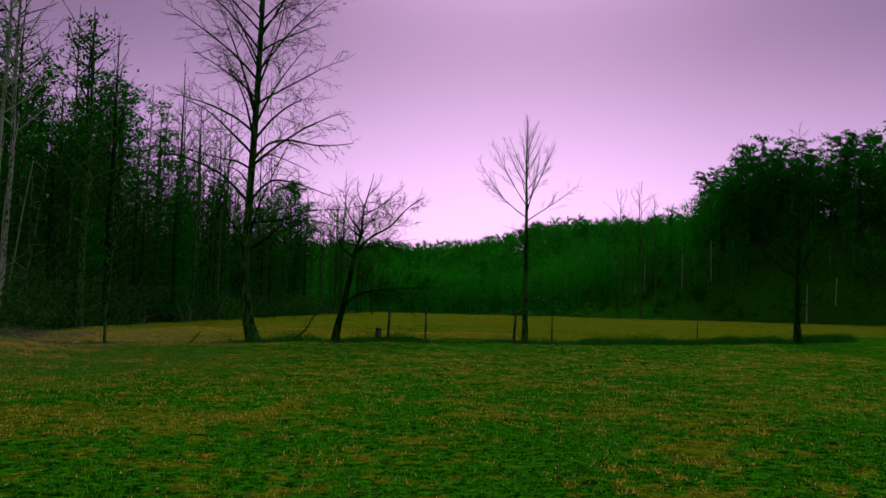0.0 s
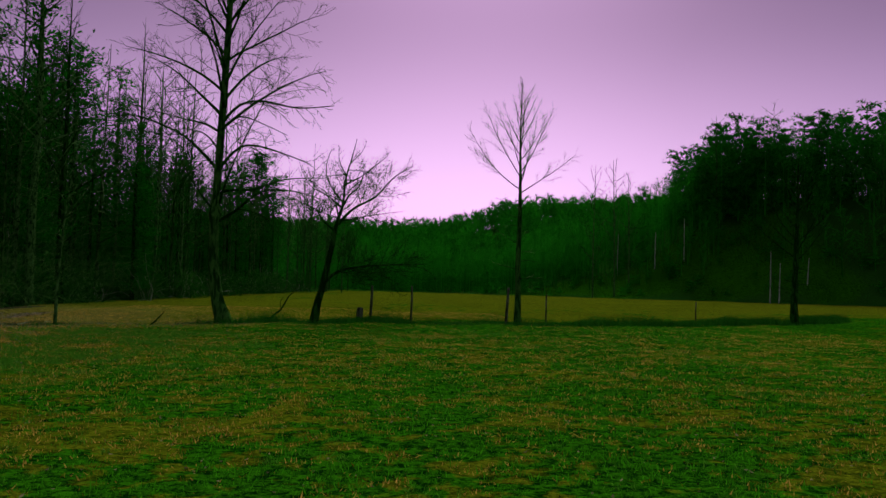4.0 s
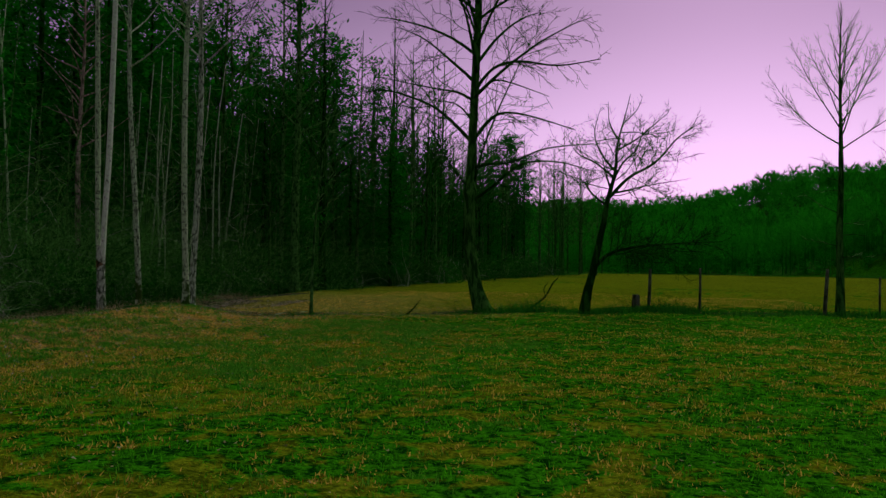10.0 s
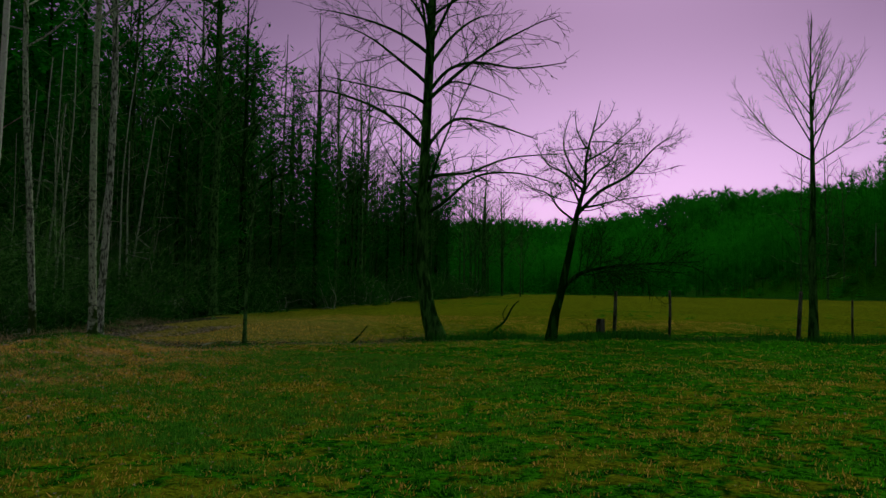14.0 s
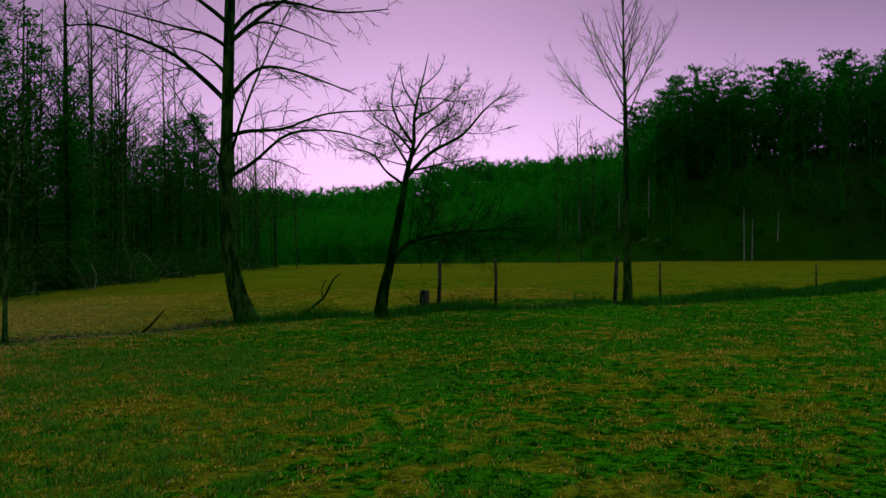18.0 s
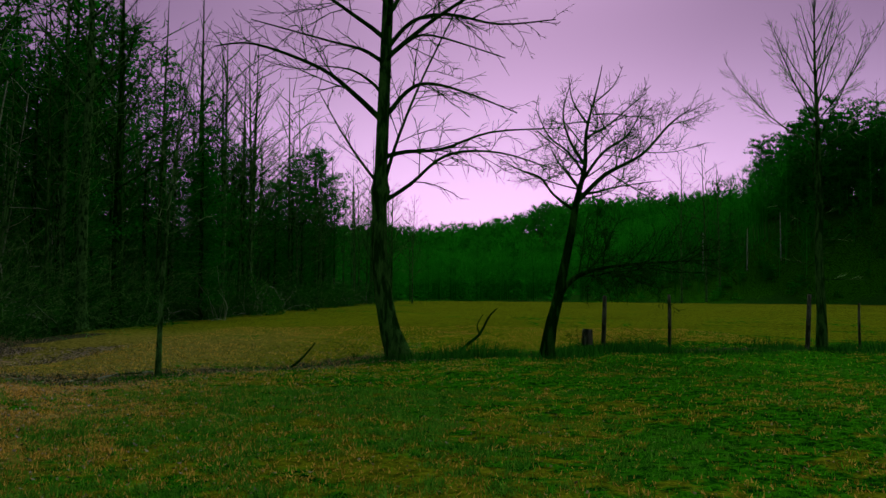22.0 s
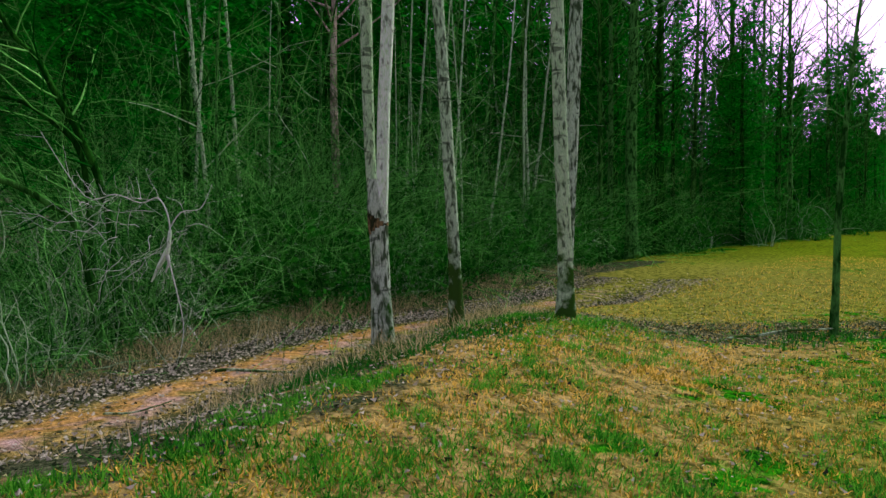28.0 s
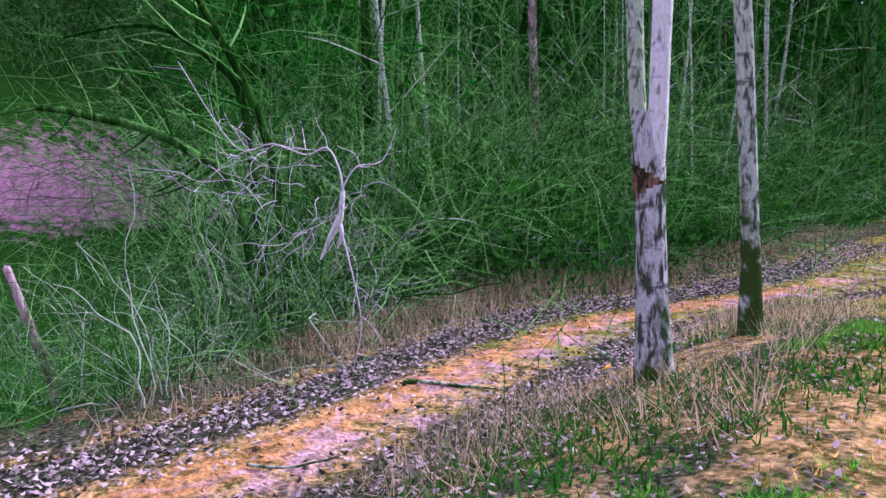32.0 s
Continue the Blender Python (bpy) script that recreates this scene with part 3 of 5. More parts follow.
def leaning_tree():
    rnd = random.Random(9)
    t = thing("leaning_tree", "leaning dark bare tree with a spreading fine-twigged crown", "tree", at_land(-4.0, 31.1), size=1.25)
    trunk = smooth_line([(-0.03, 0, -0.1), (0.07, 0, 0.57), (0.18, 0, 1.0), (0.33, 0, 1.72), (0.46, 0, 2.34), (0.56, 0, 2.92), (0.73, 0.05, 3.6), (0.77, 0.1, 4.27), (0.98, 0.1, 5.1), (1.08, 0.1, 5.55)],
                        [0.16, 0.115, 0.10, 0.085, 0.075, 0.06, 0.042, 0.03, 0.014, 0.006])
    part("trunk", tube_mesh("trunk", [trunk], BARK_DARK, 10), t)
    limbs = []

    def limb(pts, r):
        limbs.append(smooth_line(pts, [r * (1 - 0.85 * k / (len(pts) - 1)) for k in range(len(pts))], 4))
    limb([(0.2, 0, 1.1), (0.55, 0.1, 1.5), (1.2, 0.2, 1.7), (2.2, 0.3, 1.80), (3.3, 0.3, 1.85)], 0.06)
    limb([(0.56, 0, 2.9), (1.06, -0.2, 3.4), (1.7, -0.35, 3.75), (2.2, -0.4, 4.3), (2.6, -0.4, 4.6)], 0.05)
    limb([(0.6, 0, 3.05), (1.0, 0.4, 3.15), (1.5, 0.7, 3.3), (2.35, 0.9, 3.45)], 0.04)
    limb([(0.52, 0, 2.75), (0.15, 0.1, 3.05), (-0.1, 0.2, 3.4), (-0.5, 0.2, 3.55), (-0.85, 0.2, 3.75)], 0.035)
    limb([(0.73, 0, 3.6), (0.42, -0.2, 4.0), (0.25, -0.4, 4.5), (0.4, -0.5, 5.1)], 0.035)
    limb([(0.77, 0.1, 4.15), (1.25, 0.3, 4.45), (1.7, 0.4, 4.85), (2.0, 0.4, 5.1)], 0.03)
    limb([(0.80, 0.1, 4.4), (0.55, 0.3, 4.9), (0.5, 0.5, 5.45)], 0.025)
    limb([(0.66, 0, 3.3), (0.95, -0.5, 3.75), (1.3, -1.0, 4.0), (1.5, -1.5, 4.5)], 0.035)
    limb([(0.62, 0, 3.15), (0.45, 0.6, 3.6), (0.35, 1.1, 3.9), (0.2, 1.6, 4.5)], 0.035)
    limb([(0.70, 0, 3.45), (0.3, -0.6, 3.75), (-0.1, -1.0, 3.95), (-0.35, -1.2, 4.4)], 0.03)
    limb([(0.9, 0.1, 4.8), (1.25, -0.1, 5.1), (1.4, -0.2, 5.45)], 0.018)
    for k in range(11):
        f = k / 11
        limbs.append(arc(rnd, (0.6 + 2.5 * f, 0.1 + 0.2 * f, 1.52 + 0.3 * f), (rnd.uniform(0.3, 1.0), rnd.uniform(-0.9, 0.9), rnd.uniform(-0.25, 0.55)), rnd.uniform(0.8, 1.6), 0.014, 6, 0.25, 0.02, 0.25))
    for k in range(12):
        h = 3.0 + 1.9 * k / 12
        az, e = k * 2.4 + 0.6, rnd.uniform(0.1, 0.6)
        limbs.append(arc(rnd, (0.56 + 0.19 * (h - 2.9), 0.05, h), (math.cos(az) * math.cos(e) + 0.1, math.sin(az) * math.cos(e), math.sin(e)), rnd.uniform(1.0, 1.7), 0.016, 6, 0.28, 0.05, 0.25))
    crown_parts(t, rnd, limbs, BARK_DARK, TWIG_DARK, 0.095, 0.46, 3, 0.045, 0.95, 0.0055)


def young_tree(name, label, place, height, r, bark_mat, twig_mat, seed, forks=4.2, lean=0.0, spread=0.62, low=True, width=0.42):
    rnd = random.Random(seed)
    t = thing(name, label, "tree", at_land(*place))
    pts = [(lean * f * f * height + rnd.uniform(-0.03, 0.03) * (f > 0), rnd.uniform(-0.03, 0.03), f * height - 0.1 * (f == 0)) for f in (0, 0.1, 0.25, 0.42, 0.6, 0.8, 1.0)]
    part("trunk", tube_mesh("trunk", [smooth_line(pts, [r * 1.5, r * 1.05, r * 0.9, r * 0.75, r * 0.5, r * 0.26, 0.006])], bark_mat, 8), t)
    limbs = []
    n = 26
    for k in range(n):
        f = k / n
        h = forks + (height - forks - 0.3) * f
        az = k * 2.4 + rnd.uniform(-0.4, 0.4)
        e = (0.55 + 0.75 * f ** 0.8) * rnd.uniform(0.85, 1.15) * (0.62 / spread) ** 0.6
        ln = (height - h) * width * 1.75 * rnd.uniform(0.7, 1.05) + 0.3
        limbs.append(arc(rnd, (lean * (h / height) ** 2 * height, 0, h), (math.cos(az) * math.cos(e), math.sin(az) * math.cos(e), math.sin(e)), ln, r * 0.24 * (1 - 0.6 * f), 7, 0.07, 0.06, 0.15))
    if low:
        for k in range(9):
            h = forks * (0.35 + 0.6 * k / 9)
            az = rnd.uniform(0, 6.28)
            limbs.append(arc(rnd, (0, 0, h), (math.cos(az), math.sin(az), 0.25), rnd.uniform(0.5, 1.5), r * 0.14, 5, 0.15, -0.03, 0.3))
    crown_parts(t, rnd, limbs, bark_mat, twig_mat, 0.14, 0.36, 2, 0.04, 0.55, 0.0055, 5)
    return t


def clear_trunk(name, label, place, height, r, bark_mat, seed, lean=(0, 0), crown_from=0.45):
    """A tall wood-edge tree: long clear trunk, crown high up."""
    rnd = random.Random(seed)
    t = thing(name, label, "tree", at_land(*place))
    lx, ly = lean
    pts = [(lx * f * height + 0.05 * math.sin(f * 9 + seed), ly * f * height + 0.05 * math.cos(f * 7 + seed), f * height - 0.15 * (f == 0)) for f in (0, 0.02, 0.06, 0.2, 0.4, 0.6, 0.8, 1)]
    part("trunk", tube_mesh("trunk", [smooth_line(pts, [r * 1.75, r * 1.3, r * 1.05, r, r * 0.85, r * 0.65, r * 0.4, 0.02])], bark_mat, 12), t)
    limbs = []
    for k in range(24):
        f = crown_from + (0.95 - crown_from) * k / 24
        az = k * 2.4 + rnd.random()
        e = rnd.uniform(0.35, 0.8)
        limbs.append(arc(rnd, (lx * f * height, ly * f * height, f * height), (math.cos(az) * math.cos(e), math.sin(az) * math.cos(e), math.sin(e)), rnd.uniform(2.6, 4.6) * (1.2 - f), r * 0.35, 6, 0.12, 0.03, 0.2))
    crown_parts(t, rnd, limbs, bark_mat, TWIG_DARK, 0.36, 0.42, 2, 0.02, 0.75, 0.009, 5)
    return t


sycamore()
leaning_tree()
young_tree("young_tree", "slender pale bare young tree beside a wire fence post", (3.85, 34.1), 10.2, 0.12, BARK_GREY, TWIG_PALE, 21, 5.4)
young_tree("roadside_tree", "dark bare tree standing on the old fence line", (18.9, 41.4), 8.5, 0.17, BARK_DARK, TWIG_DARK, 22, 3.2, 0.02)
young_tree("roadside_tree", "dark bare tree at the meadow's edge", (35.0, 56.0), 9, 0.2, BARK_DARK, TWIG_DARK, 24, 3.0)
young_tree("roadside_tree", "dark bare tree at the meadow's edge", (41.0, 59.5), 10, 0.24, BARK_DARK, TWIG_DARK, 25, 3.0)
young_tree("sapling", "thin bare sapling bending over at the top", (-11.55, 27.1), 6.4, 0.046, BARK_MID, TWIG_PALE, 23, 2.6, 0.10, 1.1, False, 0.11)
twin_tree = thing("twin_stem_tree", "pale trunk forking low into two white stems", "tree", at_land(-15.32, 22.8))
part("trunk", tube_mesh("trunk", [smooth_line([(0.03, 0, -0.15), (0.02, 0, 0.1), (0, 0, 0.5), (-0.02, 0, 1.1), (-0.04, 0, 1.55), (-0.05, 0, 1.85)], [0.18, 0.135, 0.112, 0.10, 0.115, 0.08])], BARK_MOTTLED, 14), twin_tree)
part("stem", tube_mesh("stem", [smooth_line([(0.0, 0, 1.4), (0.03, 0, 1.8), (0.06, 0.0, 2.6), (0.13, 0.05, 4.5), (0.2, 0.1, 9), (0.3, 0.1, 15)], [0.07, 0.066, 0.066, 0.07, 0.06, 0.02])], BARK_WHITE, 12), twin_tree, "smooth white stem")
part("stem", tube_mesh("stem", [smooth_line([(-0.08, 0, 1.5), (-0.15, 0.03, 1.9), (-0.2, 0.05, 2.7), (-0.28, 0.1, 4.5), (-0.4, 0.1, 9), (-0.5, 0.1, 15)], [0.05, 0.056, 0.06, 0.07, 0.05, 0.02])], BARK_PALE, 12), twin_tree, "mottled grey stem")
part("collar", tube_mesh("collar", [smooth_line([(-0.03, 0, 1.22), (-0.035, 0, 1.36), (-0.04, 0, 1.52), (-0.045, 0, 1.62)], [0.098, 0.112, 0.112, 0.098])], BARK_COLLAR, 14), twin_tree, "rusty mossy collar of bark below the fork")
clear_trunk("slim_tree", "slim pale lichen-spotted trunk beside the mossy lane", (-15.38, 24.25), 15, 0.072, BARK_MOSSY, 32, (-0.035, -0.015))
clear_trunk("pale_tree", "pale mottled trunk with a mossy foot", (-13.93, 24.33), 16, 0.078, BARK_PALE, 33, (-0.012, 0.01))
clear_trunk("pale_tree", "dark mottled trunk close behind a paler one", (-14.27, 25.2), 15, 0.085, BARK_MOTTLED, 36, (0.012, 0.005))
clear_trunk("edge_tree", "grey mottled trunk at the wood's edge", (-19.9, 41.9), 18, 0.20, BARK_MID, 34, (0.0, 0.0))
young_tree("edge_tree", "tall dark tree with upswept bare limbs at the wood's edge", (-20.4, 46.0), 18.5, 0.20, BARK_DARK, TWIG_DARK, 35, 6.0, 0.0, 0.62, False, 0.24)
young_tree("edge_tree", "tall bare tree with upswept limbs at the wood's edge", (-20.9, 58.5), 20.5, 0.21, BARK_GREY, TWIG_DARK, 37, 6.5, 0.0, 0.62, False, 0.24)
clear_trunk("edge_tree", "slim reddish trunk in the brush", (-24.9, 32.4), 14, 0.12, BARK_PINK, 38, (0.01, 0.0), 0.5)

# ---- fence posts ----
def fence_post(place, h, r, lean, seed):
    rnd = random.Random(seed)
    t = thing("fence_post", "weathered wooden fence post standing in rough grass", "fence post", at_land(*place), group="fence posts")
    line = smooth_line([(0, 0, -0.2), (lean * 0.5 + rnd.uniform(-0.02, 0.02), 0, h * 0.5), (lean, 0, h)], [r * 1.1, r, r * 0.85], 3)
    part("shaft", tube_mesh("shaft", [line + [(line[-1][0] + Vector((0, 0, 0.004)), 0.002)]], POST, 8), t)


for i, (px, py, h, r, lean) in enumerate([(-2.15, 33.8, 1.45, 0.06, 0.06), (-2.55, 33.8, 0.55, 0.15, 0.0), (-0.5, 33.4, 1.5, 0.045, 0.02), (5.1, 34.5, 1.3, 0.035, 0.0), (12.4, 37.4, 1.05, 0.03, 0.0), (3.35, 33.9, 1.5, 0.06, 0.1)]):
    fence_post((px, py), h, r, lean, i)


# ---- woods ----
def conifer_data(seed, height, wide, tiers, fans, size):
    """A ragged evergreen: uneven whorls of boughs with many small sprays."""
    rnd = random.Random(seed)
    trunk = [[(Vector((0, 0, -0.3)), height * 0.011), (Vector((0.1, 0, height * 0.5)), height * 0.008), (Vector((0.05, 0.05, height)), 0.01)]]
    v, f = [], []
    for k in range(tiers):
        q = (k + rnd.random()) / tiers
        z = height * (0.05 + 0.95 * q)
        reach = wide * (0.2 + 0.8 * math.sin(math.pi * (0.22 + 0.68 * q))) * rnd.uniform(0.5, 1.2)
        az = rnd.uniform(0, 6.283)
        c, s = math.cos(az), math.sin(az)
        lift = rnd.uniform(-0.25, 0.5) * reach
        trunk.append([(Vector((0, 0, z)), 0.04), (Vector((c * reach, s * reach, z + lift)), 0.01)])
        for a in range(fans):
            g = rnd.uniform(0.15, 1.05)
            w = size * rnd.uniform(0.5, 1.3)
            fan = (rnd.random() - 0.5) * 1.1 * g * reach
            o = np.array((c * g * reach - s * fan, s * g * reach + c * fan, z + lift * g + rnd.uniform(-0.22, 0.22)))
            b = az + rnd.uniform(-1.1, 1.1)
            d1 = np.array((math.cos(b), math.sin(b), rnd.uniform(-0.9, 0.9))) * w * 1.25
            d2 = np.array((-math.sin(b), math.cos(b), rnd.uniform(-1.0, 1.0))) * w * 0.6
            i = len(v)
            v += [o - d1, o + d2, o + d1, o - d2]
            f.append((i, i + 1, i + 2, i + 3))
    bv, bf = tubes(trunk[1:], 3)
    return tubes(trunk[:1], 6), (np.concatenate([np.array(v), bv]), np.concatenate([np.array(f), bf + len(v)]))


def bare_data(seed, height, r, limbs=15, every=0.55, thin=0.01, levels=2):
    rnd = random.Random(seed)
    lines = [smooth_line([(0, 0, -0.3), (rnd.uniform(-0.2, 0.2), 0, height * 0.4), (rnd.uniform(-0.4, 0.4), rnd.uniform(-0.3, 0.3), height)], [r * 1.2, r * 0.8, 0.015], 3)]
    shoots = []
    for k in range(limbs):
        fz = 0.22 + 0.73 * k / limbs
        az, e = k * 2.4 + rnd.random(), rnd.uniform(0.5, 1.0)
        ln = arc(rnd, (0, 0, fz * height), (math.cos(az) * math.cos(e), math.sin(az) * math.cos(e), math.sin(e)), height * 0.36 * (1.25 - fz), r * 0.32, 4, 0.14, 0.04, 0.25)
        lines.append(ln)
        branch(rnd, ln, shoots, 1, every, 0.45, 0.7, 0.03, thin, 0.2, levels)
    return tubes(lines, 4), tubes(shoots, 3)


def stamp(data, places):
    """Copies of arrays of corners and faces at (x, y, z, size, turn)."""
    v0, f0 = data
    vs, fs = [], []
    for k, (x, y, z, s, a) in enumerate(places):
        c, n = math.cos(a), math.sin(a)
        m = np.array(((c, -n, 0), (n, c, 0), (0, 0, 1))) * s
        vs.append(v0 @ m.T + (x, y, z))
        fs.append(f0 + k * len(v0))
    return np.concatenate(vs), np.concatenate(fs)


CONIFERS = [conifer_data(s, 14, w, n, 30, 0.085) for s, w, n in ((1, 2.6, 84), (2, 3.0, 96), (3, 2.3, 78))]
BARES = [bare_data(s, 14, 0.105, 20, 0.68, 0.014) for s in (5, 6, 7)]
FAR_CONIFERS = [conifer_data(s, 12, w, n, 26, 0.17) for s, w, n in ((11, 3.0, 50), (12, 3.4, 54), (13, 2.8, 48))]


def wood_tree(kind, k, x, y, size, turn, label, group):
    if kind == "conifer":
        (tv, tf), (nv, nf) = CONIFERS[k]
        t = thing("conifer", label, "tree", at_land(x, y), turn, group, size)
        a = bpy.data.meshes.get(f"conifer_trunk_{k}") or mesh_of(f"conifer_trunk_{k}", tv, tf, BARK_DARK)
        b = bpy.data.meshes.get(f"conifer_crown_{k}") or mesh_of(f"conifer_crown_{k}", nv, nf, NEEDLES, False)
    else:
        (tv, tf), (nv, nf) = BARES[k]
        t = thing("bare_tree", label, "tree", at_land(x, y), turn, group, size)
        a = bpy.data.meshes.get(f"bare_trunk_{k}") or mesh_of(f"bare_trunk_{k}", tv, tf, BARK_GREY if k else BARK_MID)
        b = bpy.data.meshes.get(f"bare_crown_{k}") or mesh_of(f"bare_crown_{k}", nv, nf, TWIG_DARK if k == 0 else TWIG_GREEN)
    part("trunk", a, t)
    tagged(part("crown", b, t), kind="stuff")


def broad_pine(place, height, seed):
    """A pine with a bare lower trunk and a broad crown of needle clumps."""
    rnd = random.Random(seed)
    t = thing("pine_tree", "broad dark green pine at the end of the wood", "tree", at_land(*place))
    part("trunk", tube_mesh("trunk", [smooth_line([(0, 0, -0.3), (0.1, 0, height * 0.5), (0, 0.1, height)], [0.26, 0.18, 0.03], 4)], BARK_DARK, 8), t)
    lines, v = [], []
    for k in range(64):
        q = (k + rnd.random()) / 64
        z = height * (0.34 + 0.65 * q)
        reach = 3.5 * math.sin(math.pi * (0.16 + 0.80 * q)) ** 0.7 * rnd.uniform(0.6, 1.1)
        az = k * 2.4 + rnd.uniform(-0.4, 0.4)
        d = (math.cos(az), math.sin(az), rnd.uniform(-0.05, 0.35))
        limb = arc(rnd, (0, 0, z), d, reach, 0.05, 4, 0.1, 0.03, 0.3)
        lines.append(limb)
        for c in range(5):
            o = limb[2 + rnd.randrange(3)][0] + Vector((rnd.gauss(0, 0.3), rnd.gauss(0, 0.3), rnd.gauss(0, 0.12)))
            for m in range(20):
                p = np.array(o) + np.array((rnd.gauss(0, 0.26), rnd.gauss(0, 0.26), rnd.gauss(0, 0.14)))
                d1 = np.array((rnd.gauss(0, 1), rnd.gauss(0, 1), rnd.gauss(0.4, 0.6))) * 0.14
                d2 = np.array((rnd.gauss(0, 1), rnd.gauss(0, 1), rnd.gauss(0, 0.6))) * 0.05
                v += [p - d1, p + d2, p + d1, p - d2]
    part("boughs", tube_mesh("boughs", lines, BARK_DARK, 4), t)
    tagged(part("crown", mesh_of("crown", np.array(v), np.arange(len(v)).reshape(-1, 4), NEEDLES, False), t, "clumps of dark needles"), kind="stuff")


def left_wood():
    rnd = random.Random(50)
    broad_pine((-19.6, 91), 15.5, 51)
    # a thick stand of young evergreens that fills the wood behind its edge
    for k in range(84):
        y = 40 + 58 * rnd.random()
        x = float(wood_x(y)) - 2.2 - 15 * rnd.random() ** 1.3
        wood_tree("conifer", rnd.randrange(3), x, y, rnd.uniform(0.55, 0.92), rnd.uniform(0, 6.28), "young evergreen in a dense wood", "trees of the wood")
    for x, y, kind, k, size in [(-17.5, 80, "bare", 1, 0.95), (-15.0, 87, "bare", 0, 0.98), (-9.6, 92, "bare", 0, 0.8), (-12.0, 96, "bare", 1, 0.9), (-10.5, 108, "bare", 2, 0.8), (-13.5, 93, "bare", 2, 0.75), (-16.5, 75, "bare", 1, 0.85)]:
        wood_tree(kind, k, x, y, size, rnd.uniform(0, 6.28), "evergreen standing out at the end of the wood" if kind == "conifer" else "bare spreading tree at the end of the wood", "trees of the wood")
    n = 0
    while n < 160:
        y = 14 + 116 * rnd.random() ** 1.15
        x = float(wood_x(y)) - 0.8 - rnd.random() ** 1.5 * 34
        if y < 38 and (x > -23.5 or math.degrees(math.atan2(x + 12.5, y - 18)) < -62):
            continue
        if math.hypot(x + 12, y - 20) < 9:
            continue
        kind = "conifer" if rnd.random() < 0.05 + 0.37 * (y < 56) else "bare"
        wood_tree(kind, rnd.randrange(3), x, y, rnd.uniform(0.5, 0.85) if kind == "conifer" else rnd.uniform(0.85, 1.35), rnd.uniform(0, 6.28), "dark evergreen in a dense wood" if kind == "conifer" else "bare thin-stemmed tree in a dense wood", "trees of the wood")
        n += 1


def fuzzy_data(seed, height, slivers, wide=0.26, thick=1.0):
    """A far bare tree: trunk, upswept limbs and a haze of thin twigs."""
    rnd = random.Random(seed)
    lines = [smooth_line([(0, 0, -0.3), (rnd.uniform(-0.2, 0.2), 0, height * 0.45), (rnd.uniform(-0.4, 0.4), rnd.uniform(-0.3, 0.3), height)], [0.13, 0.09, 0.02], 2)]
    v, f = [], []
    for k in range(9):
        fz = 0.28 + 0.66 * k / 9
        az, e = k * 2.4 + rnd.random(), rnd.uniform(0.5, 1.05)
        reach = height * wide * (1.35 - fz) * rnd.uniform(0.8, 1.2)
        limb = arc(rnd, (0, 0, fz * height), (math.cos(az) * math.cos(e), math.sin(az) * math.cos(e), math.sin(e)), reach, 0.05, 3, 0.16, 0.06, 0.3)
        lines.append(limb)
        for q in range(slivers):
            a, b = limb[rnd.randrange(3)][0], limb[3][0]
            o = np.array(a.lerp(b, rnd.random()))
            g = az + rnd.uniform(-1.6, 1.6)
            el = rnd.uniform(-0.1, 1.3)
            d = np.array((math.cos(g) * math.cos(el), math.sin(g) * math.cos(el), math.sin(el))) * rnd.uniform(0.5, 1.5)
            w = np.array((-math.sin(g), math.cos(g), rnd.uniform(-1, 1))) * rnd.uniform(0.018, 0.045) * thick
            n = len(v)
            v += [o - w, o + w, o + d + w * 0.3, o + d - w * 0.3]
            f.append((n, n + 1, n + 2, n + 3))
    tv, tf = tubes(lines, 3)
    return np.concatenate([tv, np.array(v)]), np.concatenate([tf, np.array(f) + len(tv)])


